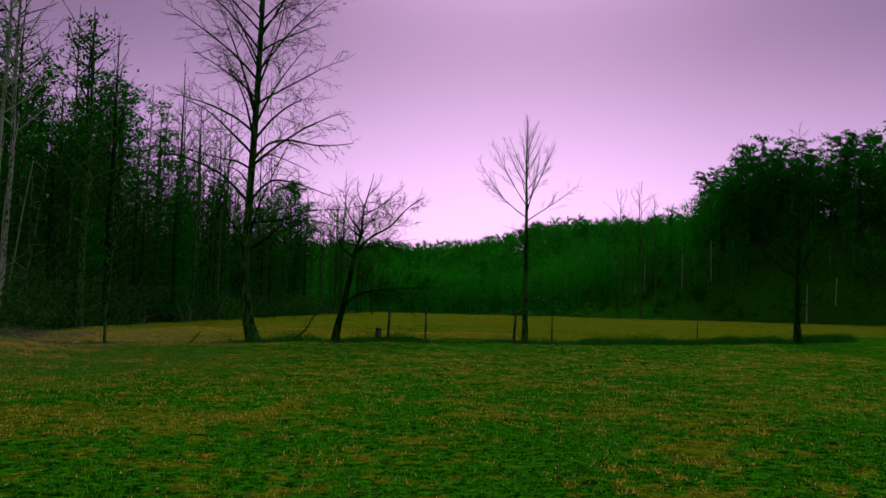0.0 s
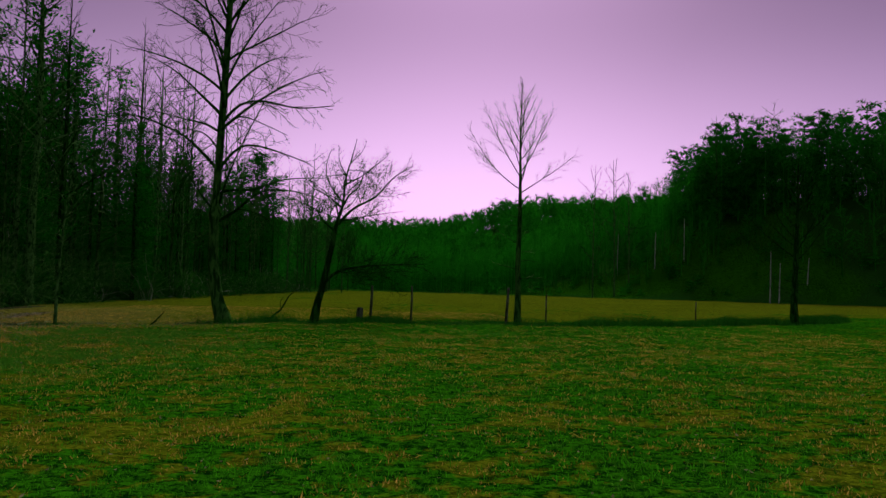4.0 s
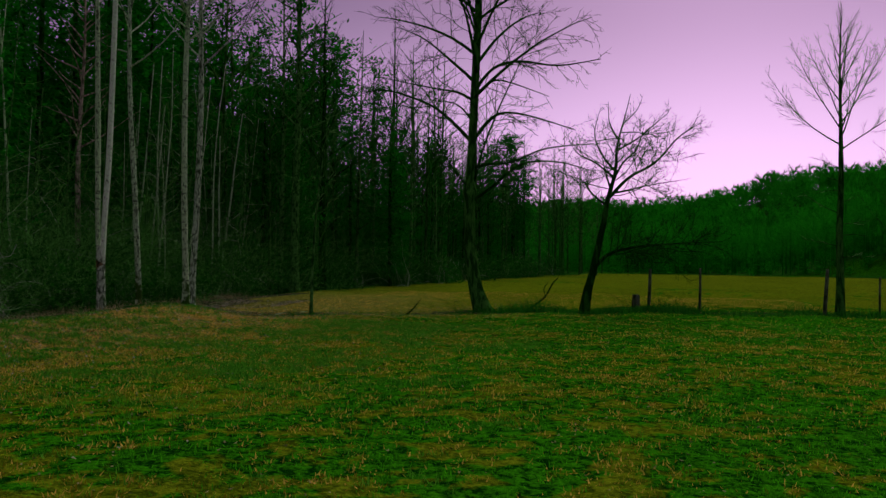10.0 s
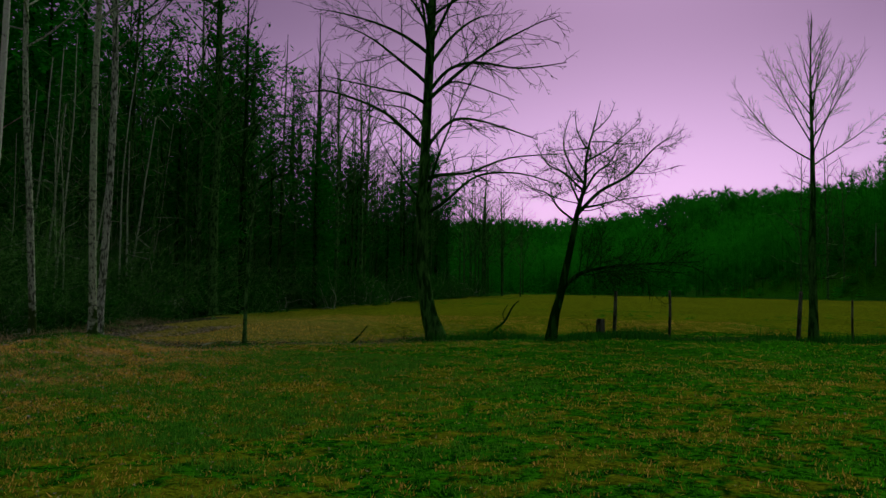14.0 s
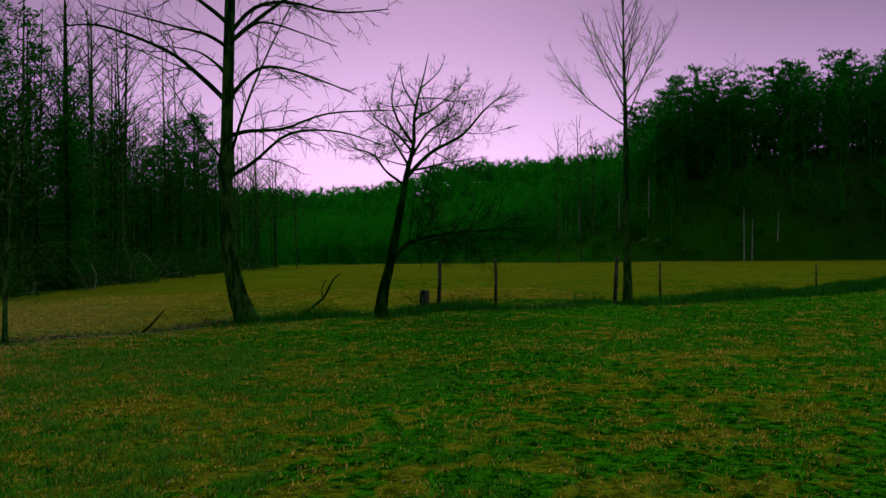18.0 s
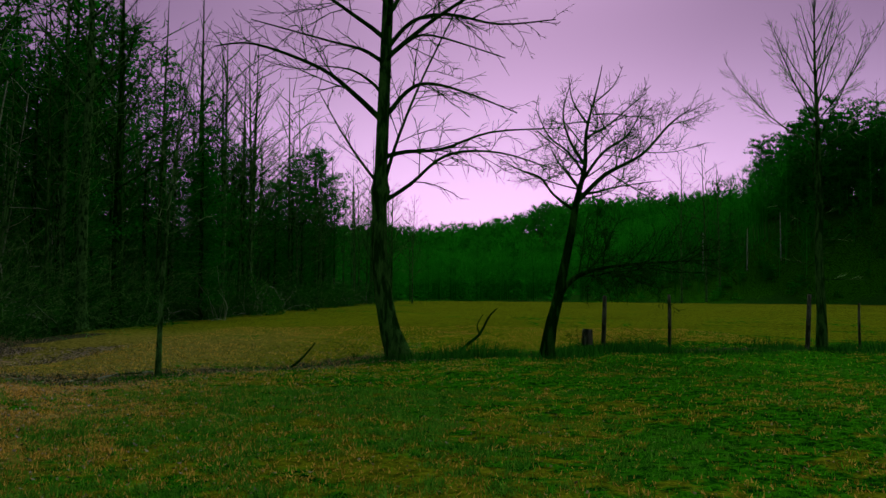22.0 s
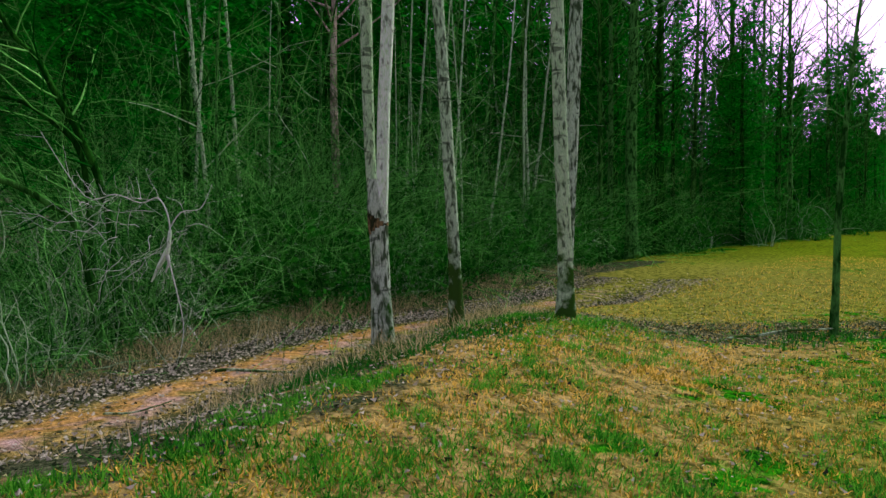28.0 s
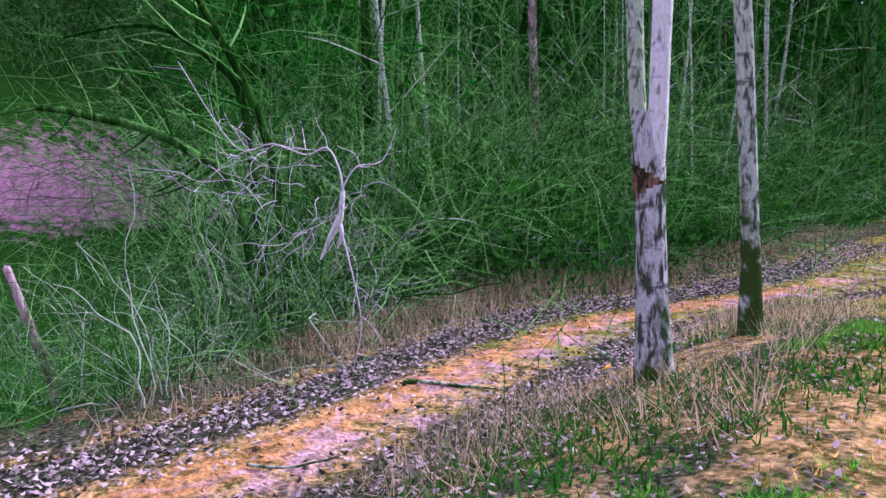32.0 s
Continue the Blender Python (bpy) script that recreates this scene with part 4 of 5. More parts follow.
def hill_wood():
    """The wooded hills: bare woods on the far ridge, pines along the crest of the nearer slope."""
    rnd = random.Random(60)
    fuzz = [fuzzy_data(s, 10.5, 18) for s in (61, 62, 63, 64)]
    canopy = fuzzy_data(65, 9.0, 24, 0.40, 2.6)
    bush = conifer_data(18, 2.6, 1.6, 22, 14, 0.13)[1]
    lots = [[] for _ in range(9)]

    def put(k, x, y, size, sink=0.0):
        lots[k].append((x, y, float(land(x, y)) - sink, size, rnd.uniform(0, 6.28)))

    def slope(x):
        """The bank that stays open at the foot of the slope."""
        return 13.0 if 18 < x < 54 else 6.0
    n = 0
    while n < 560:
        y = rnd.uniform(112, 200)
        x = y * math.tan(rnd.uniform(-0.34, 0.85))
        if y - float(edge_y(x)) < slope(x) or x > 175 or (x < -28 and y < 130):
            continue
        put(rnd.randrange(4), x, y, rnd.uniform(0.62, 1.0))
        n += 1
    # the closed canopy of the far ridge
    for k in range(1150):
        y = 158 + 104 * rnd.random() ** 0.8
        x = y * rnd.uniform(-0.30, 0.62)
        put(8, x, y, rnd.uniform(0.9, 1.2), 3.2)
    for k in range(420):
        y = rnd.uniform(222, 268)
        put(8, y * rnd.uniform(-0.26, 0.55), y, rnd.uniform(0.9, 1.1), 4.6)
    # a closed front of smaller trees along the far edge of the field
    for k in range(330):
        x = rnd.uniform(-24, 24)
        put(rnd.randrange(4), x, float(edge_y(x)) + rnd.uniform(5, 60), rnd.uniform(0.45, 0.75))
    for k in range(300):
        x = rnd.uniform(20, 92)
        put(rnd.randrange(4), x, float(edge_y(x)) + slope(x) + rnd.uniform(0, 30), rnd.uniform(0.55, 1.0))
    for k in range(90):
        x = rnd.uniform(22, 60)
        put(rnd.randrange(4), x, float(edge_y(x)) + rnd.uniform(7, 15), rnd.uniform(0.25, 0.6))
    # dark pines on the nearer slope
    for k in range(150):
        x = 37 + 58 * rnd.random()
        put(4 + rnd.randrange(3), x, float(edge_y(x)) + rnd.uniform(13, 40), rnd.uniform(0.72, 1.22))
    for k in range(34):
        x = rnd.uniform(-20, 60)
        put(4 + rnd.randrange(3), x, float(edge_y(x)) + rnd.uniform(16, 110), rnd.uniform(0.5, 0.8))
    # brushwood
    for k in range(620):
        y = rnd.uniform(108, 205)
        x = y * math.tan(rnd.uniform(-0.3, 0.85))
        if y - float(edge_y(x)) > slope(x) - 1:
            put(7, x, y, rnd.uniform(0.6, 1.5), 0.3)
    for k in range(80):
        x = rnd.uniform(14, 70)
        put(7, x, float(edge_y(x)) + rnd.uniform(3.5, 12), rnd.uniform(0.2, 0.75), 0.1)
    woods, needles = [[], []], [[], []]
    count = [0, 0]
    for k, places in enumerate(lots):
        if not places:
            continue
        pile = [(fuzz[k], 0)] if k < 4 else [(bush, 0)] if k == 7 else [(canopy, 0)] if k == 8 else [(FAR_CONIFERS[k - 4][0], 0), (FAR_CONIFERS[k - 4][1], 1)]
        for data, kind in pile:
            v, f = stamp(data, places)
            store = needles if kind else woods
            store[0].append(v), store[1].append(f + count[kind])
            count[kind] += len(v)
    w = thing("hill_woods", "dark mixed woodland covering the far hillside", "woods")
    tagged(w, kind="stuff")
    part("trunks", mesh_of("hill_trunks", np.concatenate(woods[0]), np.concatenate(woods[1]), WOODS), w)
    part("needles", mesh_of("hill_needles", np.concatenate(needles[0]), np.concatenate(needles[1]), NEEDLES, False), w)


def bank_wood():
    rnd = random.Random(55)
    for k in range(74):
        a, d = radians(rnd.uniform(-100, -58)), rnd.uniform(34, 60)
        x, y = -12.5 + d * math.sin(a), 18 + d * math.cos(a)
        kind = "conifer" if k % 2 else "bare"
        wood_tree(kind, rnd.randrange(3), x, y, rnd.uniform(0.7, 1.1), rnd.uniform(0, 6.28), "dark evergreen behind the earth bank" if k % 2 else "bare tree behind the earth bank", "trees of the wood")


def deep_wood():
    rnd = random.Random(57)
    for k in range(100):
        y = rnd.uniform(24, 75)
        x = -27 - rnd.random() * 24 - max(0, (34 - y)) * 0.5
        if math.degrees(math.atan2(x + 12.5, y - 18)) < -62:
            continue
        wood_tree("conifer", rnd.randrange(3), x, y, rnd.uniform(1.05, 1.6), rnd.uniform(0, 6.28), "dark evergreen deep in the wood", "trees of the wood")


def pole_stems():
    """Thin pale stems that stand in the brush."""
    rnd = random.Random(56)
    for k in range(84):
        y = rnd.uniform(22, 44)
        x = float(wood_x(y)) - rnd.uniform(1.2, 8)
        if math.degrees(math.atan2(x + 12.5, y - 18)) < -53:
            continue
        r = rnd.uniform(0.03, 0.07)
        t = thing("pole_tree", "thin pale stem rising out of the brush", "tree", at_land(x, y), 0, "thin stems in the brush")
        h = rnd.uniform(7, 12)
        ln = arc(rnd, (0, 0, -0.1), (rnd.uniform(-0.08, 0.08), rnd.uniform(-0.08, 0.08), 1), h, r, 10, 0.035, 0.01, 0.3)
        part("trunk", tube_mesh("trunk", [ln], BARK_MID if k % 3 else BARK_PALE, 7), t)
        shoots = []
        branch(rnd, ln, shoots, 1, 0.45, 0.19, 1.2, 0.02, 0.006, 0.12, 2)
        tagged(part("crown", tube_mesh("crown", shoots, TWIG_ASH if k % 2 else TWIG_GREEN, 3), t), kind="stuff")


left_wood()
bank_wood()
deep_wood()
pole_stems()
hill_wood()


# ---- brush along the wood's edge ----
def shrub_mesh(seed, canes, height, wide, mat_name, mat, droop, every=0.52):
    rnd = random.Random(seed)
    lines, shoots = [], []
    for k in range(canes):
        az, e = rnd.uniform(0, 6.283), rnd.uniform(0.6, 1.45)
        d = (math.cos(az) * math.cos(e), math.sin(az) * math.cos(e), math.sin(e))
        p = (rnd.uniform(-0.3, 0.3) * wide, rnd.uniform(-0.3, 0.3) * wide, -0.05)
        ln = arc(rnd, p, d, height * rnd.uniform(0.8, 1.6), rnd.uniform(0.005, 0.013), 10, 0.42, -droop * rnd.uniform(0.3, 1.4), 0.3)
        lines.append(ln)
        branch(rnd, ln, shoots, 1, every, 0.44, 1.0, -0.01, 0.004, 0.12, 2)
    return mesh_of(mat_name, *tubes(lines, 4), mat), mesh_of(mat_name + "_twigs", *tubes(shoots, 3), mat)


def leaf_cloud(seed, count, wide, height, mat):
    rnd = np.random.RandomState(seed)
    r = np.sqrt(rnd.rand(count)) * wide
    a = rnd.rand(count) * 6.283
    o = np.stack([r * np.cos(a), r * np.sin(a), rnd.rand(count) ** 1.3 * height * (1 - 0.4 * (r / wide) ** 2)], -1)
    d1 = rnd.randn(count, 3) * 0.035
    d2 = rnd.randn(count, 3) * 0.028
    v = np.stack([o - d1, o + d2, o + d1, o - d2], 1).reshape(-1, 3)
    return mesh_of("leaves", v, np.arange(count * 4).reshape(-1, 4), mat, False)


def brush():
    rnd = random.Random(70)
    pale = [shrub_mesh(s, 24, 2.0, 1.5, "pale_canes", TWIG_ASH, 0.10) for s in (71, 72, 73)]
    green = [shrub_mesh(s, 26, 2.6, 1.6, "green_canes", TWIG_GREEN, 0.06) for s in (74, 75, 76)]
    tall = [shrub_mesh(s, 20, 4.6, 3.0, "tall_canes", TWIG_GREEN, 0.05, 0.62) for s in (171, 172, 173)]
    tall_pale = [shrub_mesh(s, 18, 4.4, 3.0, "tall_pale_canes", TWIG_ASH, 0.03, 0.50) for s in (174, 175)]
    late = []
    leaves = [leaf_cloud(s, 1000, 1.4, 2.0, UNDER) for s in (77, 78)]
    spots = []
    for k in range(46):
        y = 19.3 + 18 * (k / 46) ** 1.25
        spots.append((float(wood_x(y)) - rnd.uniform(0.4, 1.8), y, 0.6 + 0.5 * rnd.random()))
    for k in range(60):
        y = rnd.uniform(19, 44)
        spots.append((float(wood_x(y)) - rnd.uniform(2, 9), y, rnd.uniform(0.9, 1.7)))
    for k in range(30):
        y = rnd.uniform(44, 90)
        spots.append((float(wood_x(y)) - rnd.uniform(-0.2, 2), y, rnd.uniform(0.8, 1.4)))
    for k in range(64):
        y = rnd.uniform(21.5, 62)
        spots.append((float(wood_x(y)) - rnd.uniform(1.8, 11), y, rnd.uniform(1.8, 3.0)))
    for k in range(48):
        a, d = radians(rnd.uniform(-84, -60)), rnd.uniform(31, 50)
        late.append((-12.5 + d * math.sin(a), 18 + d * math.cos(a), rnd.uniform(1.9, 2.8)))
    spots = [q for q in spots if not (q[0] < -20.4 and math.degrees(math.atan2(q[0] + 12.5, q[1] - 18)) < -63)]
    spots += late
    for k, (x, y, size) in enumerate(spots):
        if y < 24 and x < -19 and math.degrees(math.atan2(x + 12.5, y - 18)) < -64:
            size = min(size, 0.5)
        light = k % 2 == 0 and size < 1.8
        high = size >= 1.8
        if high:
            size *= 0.5
        t = thing("shrub", "tangled bare shrub with pale arching canes" if light else "green-stemmed tangle of undergrowth", "shrub", at_land(x, y), rnd.uniform(0, 6.28), "shrubs at the wood's edge", size)
        canes, twigs = tall_pale[k % 2] if high and y < 36 and k % 3 and x - 0.9 * y > -46 else (tall if high else pale if light else green)[k % 3]
        tagged(part("cane_tangle", canes, t), kind="stuff")
        if y < 40 or (high and y < 52):
            tagged(part("twig_tangle", twigs, t), kind="stuff")
        if k % 4 and y > 25:
            tagged(part("foliage", leaves[k % 2], t, "small green leaves"), kind="stuff")


brush()


# ---- dead limbs by the lane ----
def dead_wood():
    rnd = random.Random(80)
    t = thing("dead_snag", "bleached crooked root tangled in the brush", "branch", (-18.30, 22.25, float(land(-18.30, 22.25))))

    def across(points, radii):
        return smooth_line([(0.565 * r + 0.08 * math.sin(7 * r), 0.825 * r - 0.08 * math.sin(7 * r), z + 1.45) for r, z in points], radii, 4)
    main = across([(0.06, 0.28), (0.03, 0.1), (0, 0), (-0.1, -0.16), (-0.2, -0.36)], [0.020, 0.030, 0.038, 0.026, 0.009])
    part("limb", tube_mesh("limb", [main], BARK_WHITE, 8), t)
    limbs = [across([(0.0, 0.0), (0.03, -0.12), (-0.02, -0.25)], [0.03, 0.02, 0.007]),
             across([(0.06, 0.28), (0.02, 0.5), (-0.1, 0.68), (-0.3, 0.62), (-0.55, 0.72), (-0.9, 0.7), (-1.35, 1.45)], [0.012, 0.008, 0.007, 0.006, 0.006, 0.005, 0.003]),
             across([(0.0, 0.0), (0.12, -0.45), (0.2, -0.95), (0.1, -1.4)], [0.010, 0.007, 0.005, 0.003]),
             across([(0.05, 0.3), (0.2, 0.5), (0.42, 0.55), (0.55, 0.85)], [0.009, 0.007, 0.005, 0.003])]
    for k in range(28):
        q = rnd.uniform(-1.0, 0.25)
        az = math.atan2(0.825, 0.565) + rnd.uniform(-0.9, 0.9) + (math.pi if rnd.random() < 0.75 else 0)
        d = (math.cos(az), math.sin(az), rnd.uniform(-0.9, 0.5))
        limbs.append(arc(rnd, (0.565 * q + rnd.uniform(-0.2, 0.2), 0.825 * q + rnd.uniform(-0.2, 0.2), 1.45 + rnd.uniform(-0.25, 0.75)), d, rnd.uniform(0.35, 0.95), rnd.uniform(0.0025, 0.0045), 8, 0.45, -0.06, 0.4))
    crown_parts(t, rnd, limbs, TWIG_WHITE, TWIG_WHITE, 0.13, 0.4, 2, -0.03, 1.0, 0.0025)
    def limb_thing(name, label, points, radii, mat, every, ratio):
        base = points[0]
        t = thing(name, label, "branch", base)
        main = smooth_line([Vector(p) - Vector(base) for p in points], radii)
        part("limb", tube_mesh("limb", [main], mat, 8), t)
        shoots = []
        branch(rnd, main, shoots, 1, every, ratio, 0.9, 0.01, 0.005, 0.15, 2)
        tagged(part("crown", tube_mesh("crown", shoots, TWIG_GREEN, 3), t, "thin side twigs"), kind="stuff")
    g = float(land(-19.75, 22.2))
    limb_thing("fallen_limb", "long mossy limb hanging out over the brush", [(-19.72, 22.25, g), (-19.8, 21.98, 1.30), (-19.96, 21.66, 1.69), (-20.12, 21.28, 1.94), (-20.3, 20.79, 2.08), (-20.43, 20.35, 2.16), (-20.6, 19.8, 2.06)], [0.055, 0.05, 0.05, 0.045, 0.04, 0.03, 0.012], BARK_GREY, 0.3, 0.2)
    g = float(land(-20.6, 23.0))
    limb_thing("leaning_limb", "dark leaning bare tree arching out of the brush", [(-20.6, 23.05, g), (-20.63, 22.95, 1.3), (-20.7, 22.81, 2.1), (-20.78, 22.53, 2.8), (-20.84, 22.24, 3.34), (-20.85, 22.04, 3.72), (-20.9, 21.78, 3.96), (-20.9, 21.4, 4.6), (-21.0, 20.8, 6.0)], [0.075, 0.06, 0.055, 0.05, 0.045, 0.04, 0.035, 0.03, 0.012], BARK_DARK, 0.3, 0.3)
    g = float(land(-20.7, 22.7))
    limb_thing("leaning_limb", "thin dark limb bending over the brush", [(-20.7, 22.75, g), (-20.75, 22.7, 1.5), (-20.79, 22.59, 2.46), (-20.92, 22.24, 2.88), (-21.06, 21.84, 3.14), (-21.24, 21.39, 3.14), (-21.44, 20.89, 3.0)], [0.05, 0.045, 0.04, 0.035, 0.03, 0.022, 0.01], BARK_DARK, 0.3, 0.25)
    t = thing("broken_stump", "leaning broken stick with reddish bark", "branch", (-19.75, 20.15, float(land(-19.75, 20.15))))
    part("shaft", tube_mesh("shaft", [smooth_line([(0, 0, -0.1), (-0.13, -0.13, 0.55), (-0.24, -0.29, 1.2)], [0.05, 0.042, 0.036]) + [(Vector((-0.25, -0.30, 1.22)), 0.002)]], BARK_PINK, 8), t)
    for x, y, a, ln, r in [(-17.2, 22.75, 0.55, 1.1, 0.022), (-16.5, 20.6, 0.3, 0.7, 0.012), (-12.9, 25.3, 0.2, 1.0, 0.022), (-12.4, 25.7, 0.9, 0.9, 0.02), (-13.3, 25.0, 1.3, 0.8, 0.015), (-12.1, 26.1, 2.4, 0.7, 0.016), (-11.9, 26.4, 0.5, 1.1, 0.02), (-10.53, 28.75, 2.2, 0.35, 0.035), (-16.7, 24.2, 2.6, 0.6, 0.02)]:
        t = thing("fallen_stick", "dead stick lying on the leaf litter", "stick", at_land(x, y, r * 0.7), group="fallen sticks")
        ln_ = arc(rnd, (-ln / 2 * math.cos(a), -ln / 2 * math.sin(a), 0.01), (math.cos(a), math.sin(a), 0.03), ln, r, 7, 0.13, 0, 0.5)
        part("shaft", tube_mesh("shaft", [ln_], BARK_PALE if r < 0.03 else BARK_GREY, 6), t)
    # crooked branch that stands in the grass by the sycamore
    t = thing("crooked_branch", "crooked dead branch stuck in the grass", "branch", at_land(-5.95, 32.6))
    part("limb", tube_mesh("limb", [smooth_line([(-0.25, 0, 0), (0.1, 0, 0.3), (0.45, 0, 0.6), (0.7, 0, 1.05), (0.9, 0, 1.25)], [0.045, 0.04, 0.035, 0.025, 0.01])], BARK_DARK, 6), t)
    part("twig", tube_mesh("twig", [smooth_line([(0.45, 0, 0.6), (0.4, 0, 0.85), (0.55, 0, 1.1)], [0.02, 0.016, 0.008])], BARK_DARK, 5), t)
    t = thing("crooked_branch", "short dead branch leaning in the grass", "branch", at_land(-9.6, 30.6))
    part("limb", tube_mesh("limb", [smooth_line([(-0.3, 0, 0), (0.0, 0, 0.25), (0.3, 0, 0.6)], [0.034, 0.028, 0.012])], BARK_DARK, 6), t)


dead_wood()


def extras():
    rnd = random.Random(85)
    for x, y, h, r, lean in [(44.0, 99.5, 6.9, 0.10, 0.01), (45.6, 100.5, 5.6, 0.09, 0.03), (33.5, 114.0, 5.5, 0.09, 0.02), (37.3, 112.5, 6.0, 0.11, 0.0), (29.0, 118.0, 6.0, 0.10, 0.02), (50.5, 103.0, 4.5, 0.10, 0.06)]:
        t = thing("dead_tree", "bleached dead trunk standing at the foot of the hill", "tree", at_land(x, y), group="dead trees at the hill foot")
        part("trunk", tube_mesh("trunk", [smooth_line([(0, 0, -0.2), (lean * h * 0.5, 0, h * 0.5), (lean * h, 0, h)], [r * 1.0, r * 0.75, r * 0.4], 4)], BARK_MOTTLED, 8), t)
    for az, d, size in [(12.1, 112, 1.35), (13.6, 112, 1.4), (14.6, 116, 1.2), (20.5, 122, 1.15), (24.0, 124, 1.1), (30.5, 120, 1.2)]:
        wood_tree("bare", rnd.randrange(3), d * math.sin(radians(az)), d * math.cos(radians(az)), size, rnd.uniform(0, 6), "tall bare tree standing above the hillside woods", "trees on the skyline")
    canes, twigs = shrub_mesh(86, 9, 1.0, 0.5, "weed_canes", TWIG_DARK, 0.03, 0.3)
    for x, y, size in [(-2.9, 33.6, 0.8), (-1.7, 33.5, 0.7), (-0.9, 33.3, 0.8), (0.3, 33.7, 0.6), (1.4, 33.8, 0.5), (7.5, 35.2, 0.5), (9.5, 36.2, 0.6), (-8.6, 32.4, 0.6), (-4.9, 31.8, 0.5)]:
        t = thing("dead_weed", "bare dead weed standing on the fence line", "weed", at_land(x, y), rnd.uniform(0, 6), "dead weeds", size)
        tagged(part("stalk", canes, t), kind="stuff")
        tagged(part("twig_tangle", twigs, t), kind="stuff")
    t = thing("yellow_leaf", "single bright yellow leaf on the bank", "leaf", at_land(-16.22, 23.5, 0.06))
    part("blade", mesh_of("blade", [(-0.05, 0, 0.0), (0, -0.035, 0.03), (0.06, 0, 0.05), (0, 0.04, 0.06), (-0.05, 0, 0.004), (0, -0.035, 0.034), (0.06, 0, 0.054), (0, 0.04, 0.064)], [(0, 3, 2, 1), (4, 5, 6, 7), (0, 1, 5, 4), (1, 2, 6, 5), (2, 3, 7, 6), (3, 0, 4, 7)], plain("yellow_leaf", (0.7, 0.5, 0.02), (0.85, 0.65, 0.04)), False), t)


extras()


# ---- grass, straw, weeds and leaves ----
def blades(name, label, x, y, height, width, mat, seed, splay=0.5, category="grass"):
    rnd = np.random.RandomState(seed)
    n = len(x)
    z = land(x, y) - 0.01
    a, lean = rnd.rand(n) * 6.283, rnd.rand(n) ** 0.7 * splay
    h = height * (0.5 + 0.8 * rnd.rand(n))
    w = width * (0.6 + 0.8 * rnd.rand(n))
    b = rnd.rand(n) * 6.283
    base = np.stack([x, y, z], -1)
    side = np.stack([np.cos(b) * w, np.sin(b) * w, 0 * w], -1)
    tip = base + np.stack([np.cos(a) * np.sin(lean) * h, np.sin(a) * np.sin(lean) * h, np.cos(lean) * h], -1)
    v = np.stack([base - side, base + side, tip], 1).reshape(-1, 3)
    me = mesh_of(name, v, np.arange(n * 3).reshape(-1, 3), mat, False)
    tagged(new(name, me), label, category, kind="stuff")


def scatter(n, seed, x0, x1, y0, y1):
    rnd = np.random.RandomState(seed)
    return x0 + (x1 - x0) * rnd.rand(n), y0 + (y1 - y0) * rnd.rand(n), rnd


def near_view(x, y):
    """The part of the meadow beside and ahead of the walk."""
    return (x > -15.5 + 0.1 * y * 0) & (np.abs(x + 0.45 * (y - 8) * 0.6) < 4 + 0.62 * y) & (y < hedge_y(x) + 1.5)


def crest_tufts():
    """Blades gathered into tufts where the meadow meets the lane."""
    rnd = np.random.RandomState(193)
    bx, by = -14.6 + 9 * rnd.rand(1500) ** 1.2, 14.5 + 10.5 * rnd.rand(1500)
    ok = (bx - lane_x(by) > 2.7) & (by < hedge_y(bx) + 0.3) & (vnoise(bx, by, 0.7, 195) > 0.38)
    bx, by = bx[ok], by[ok]
    q = rnd.randint(0, len(bx), 90000)
    wide = 0.04 + 0.075 * rnd.rand(len(bx))
    return bx[q] + rnd.randn(90000) * wide[q], by[q] + rnd.randn(90000) * wide[q]


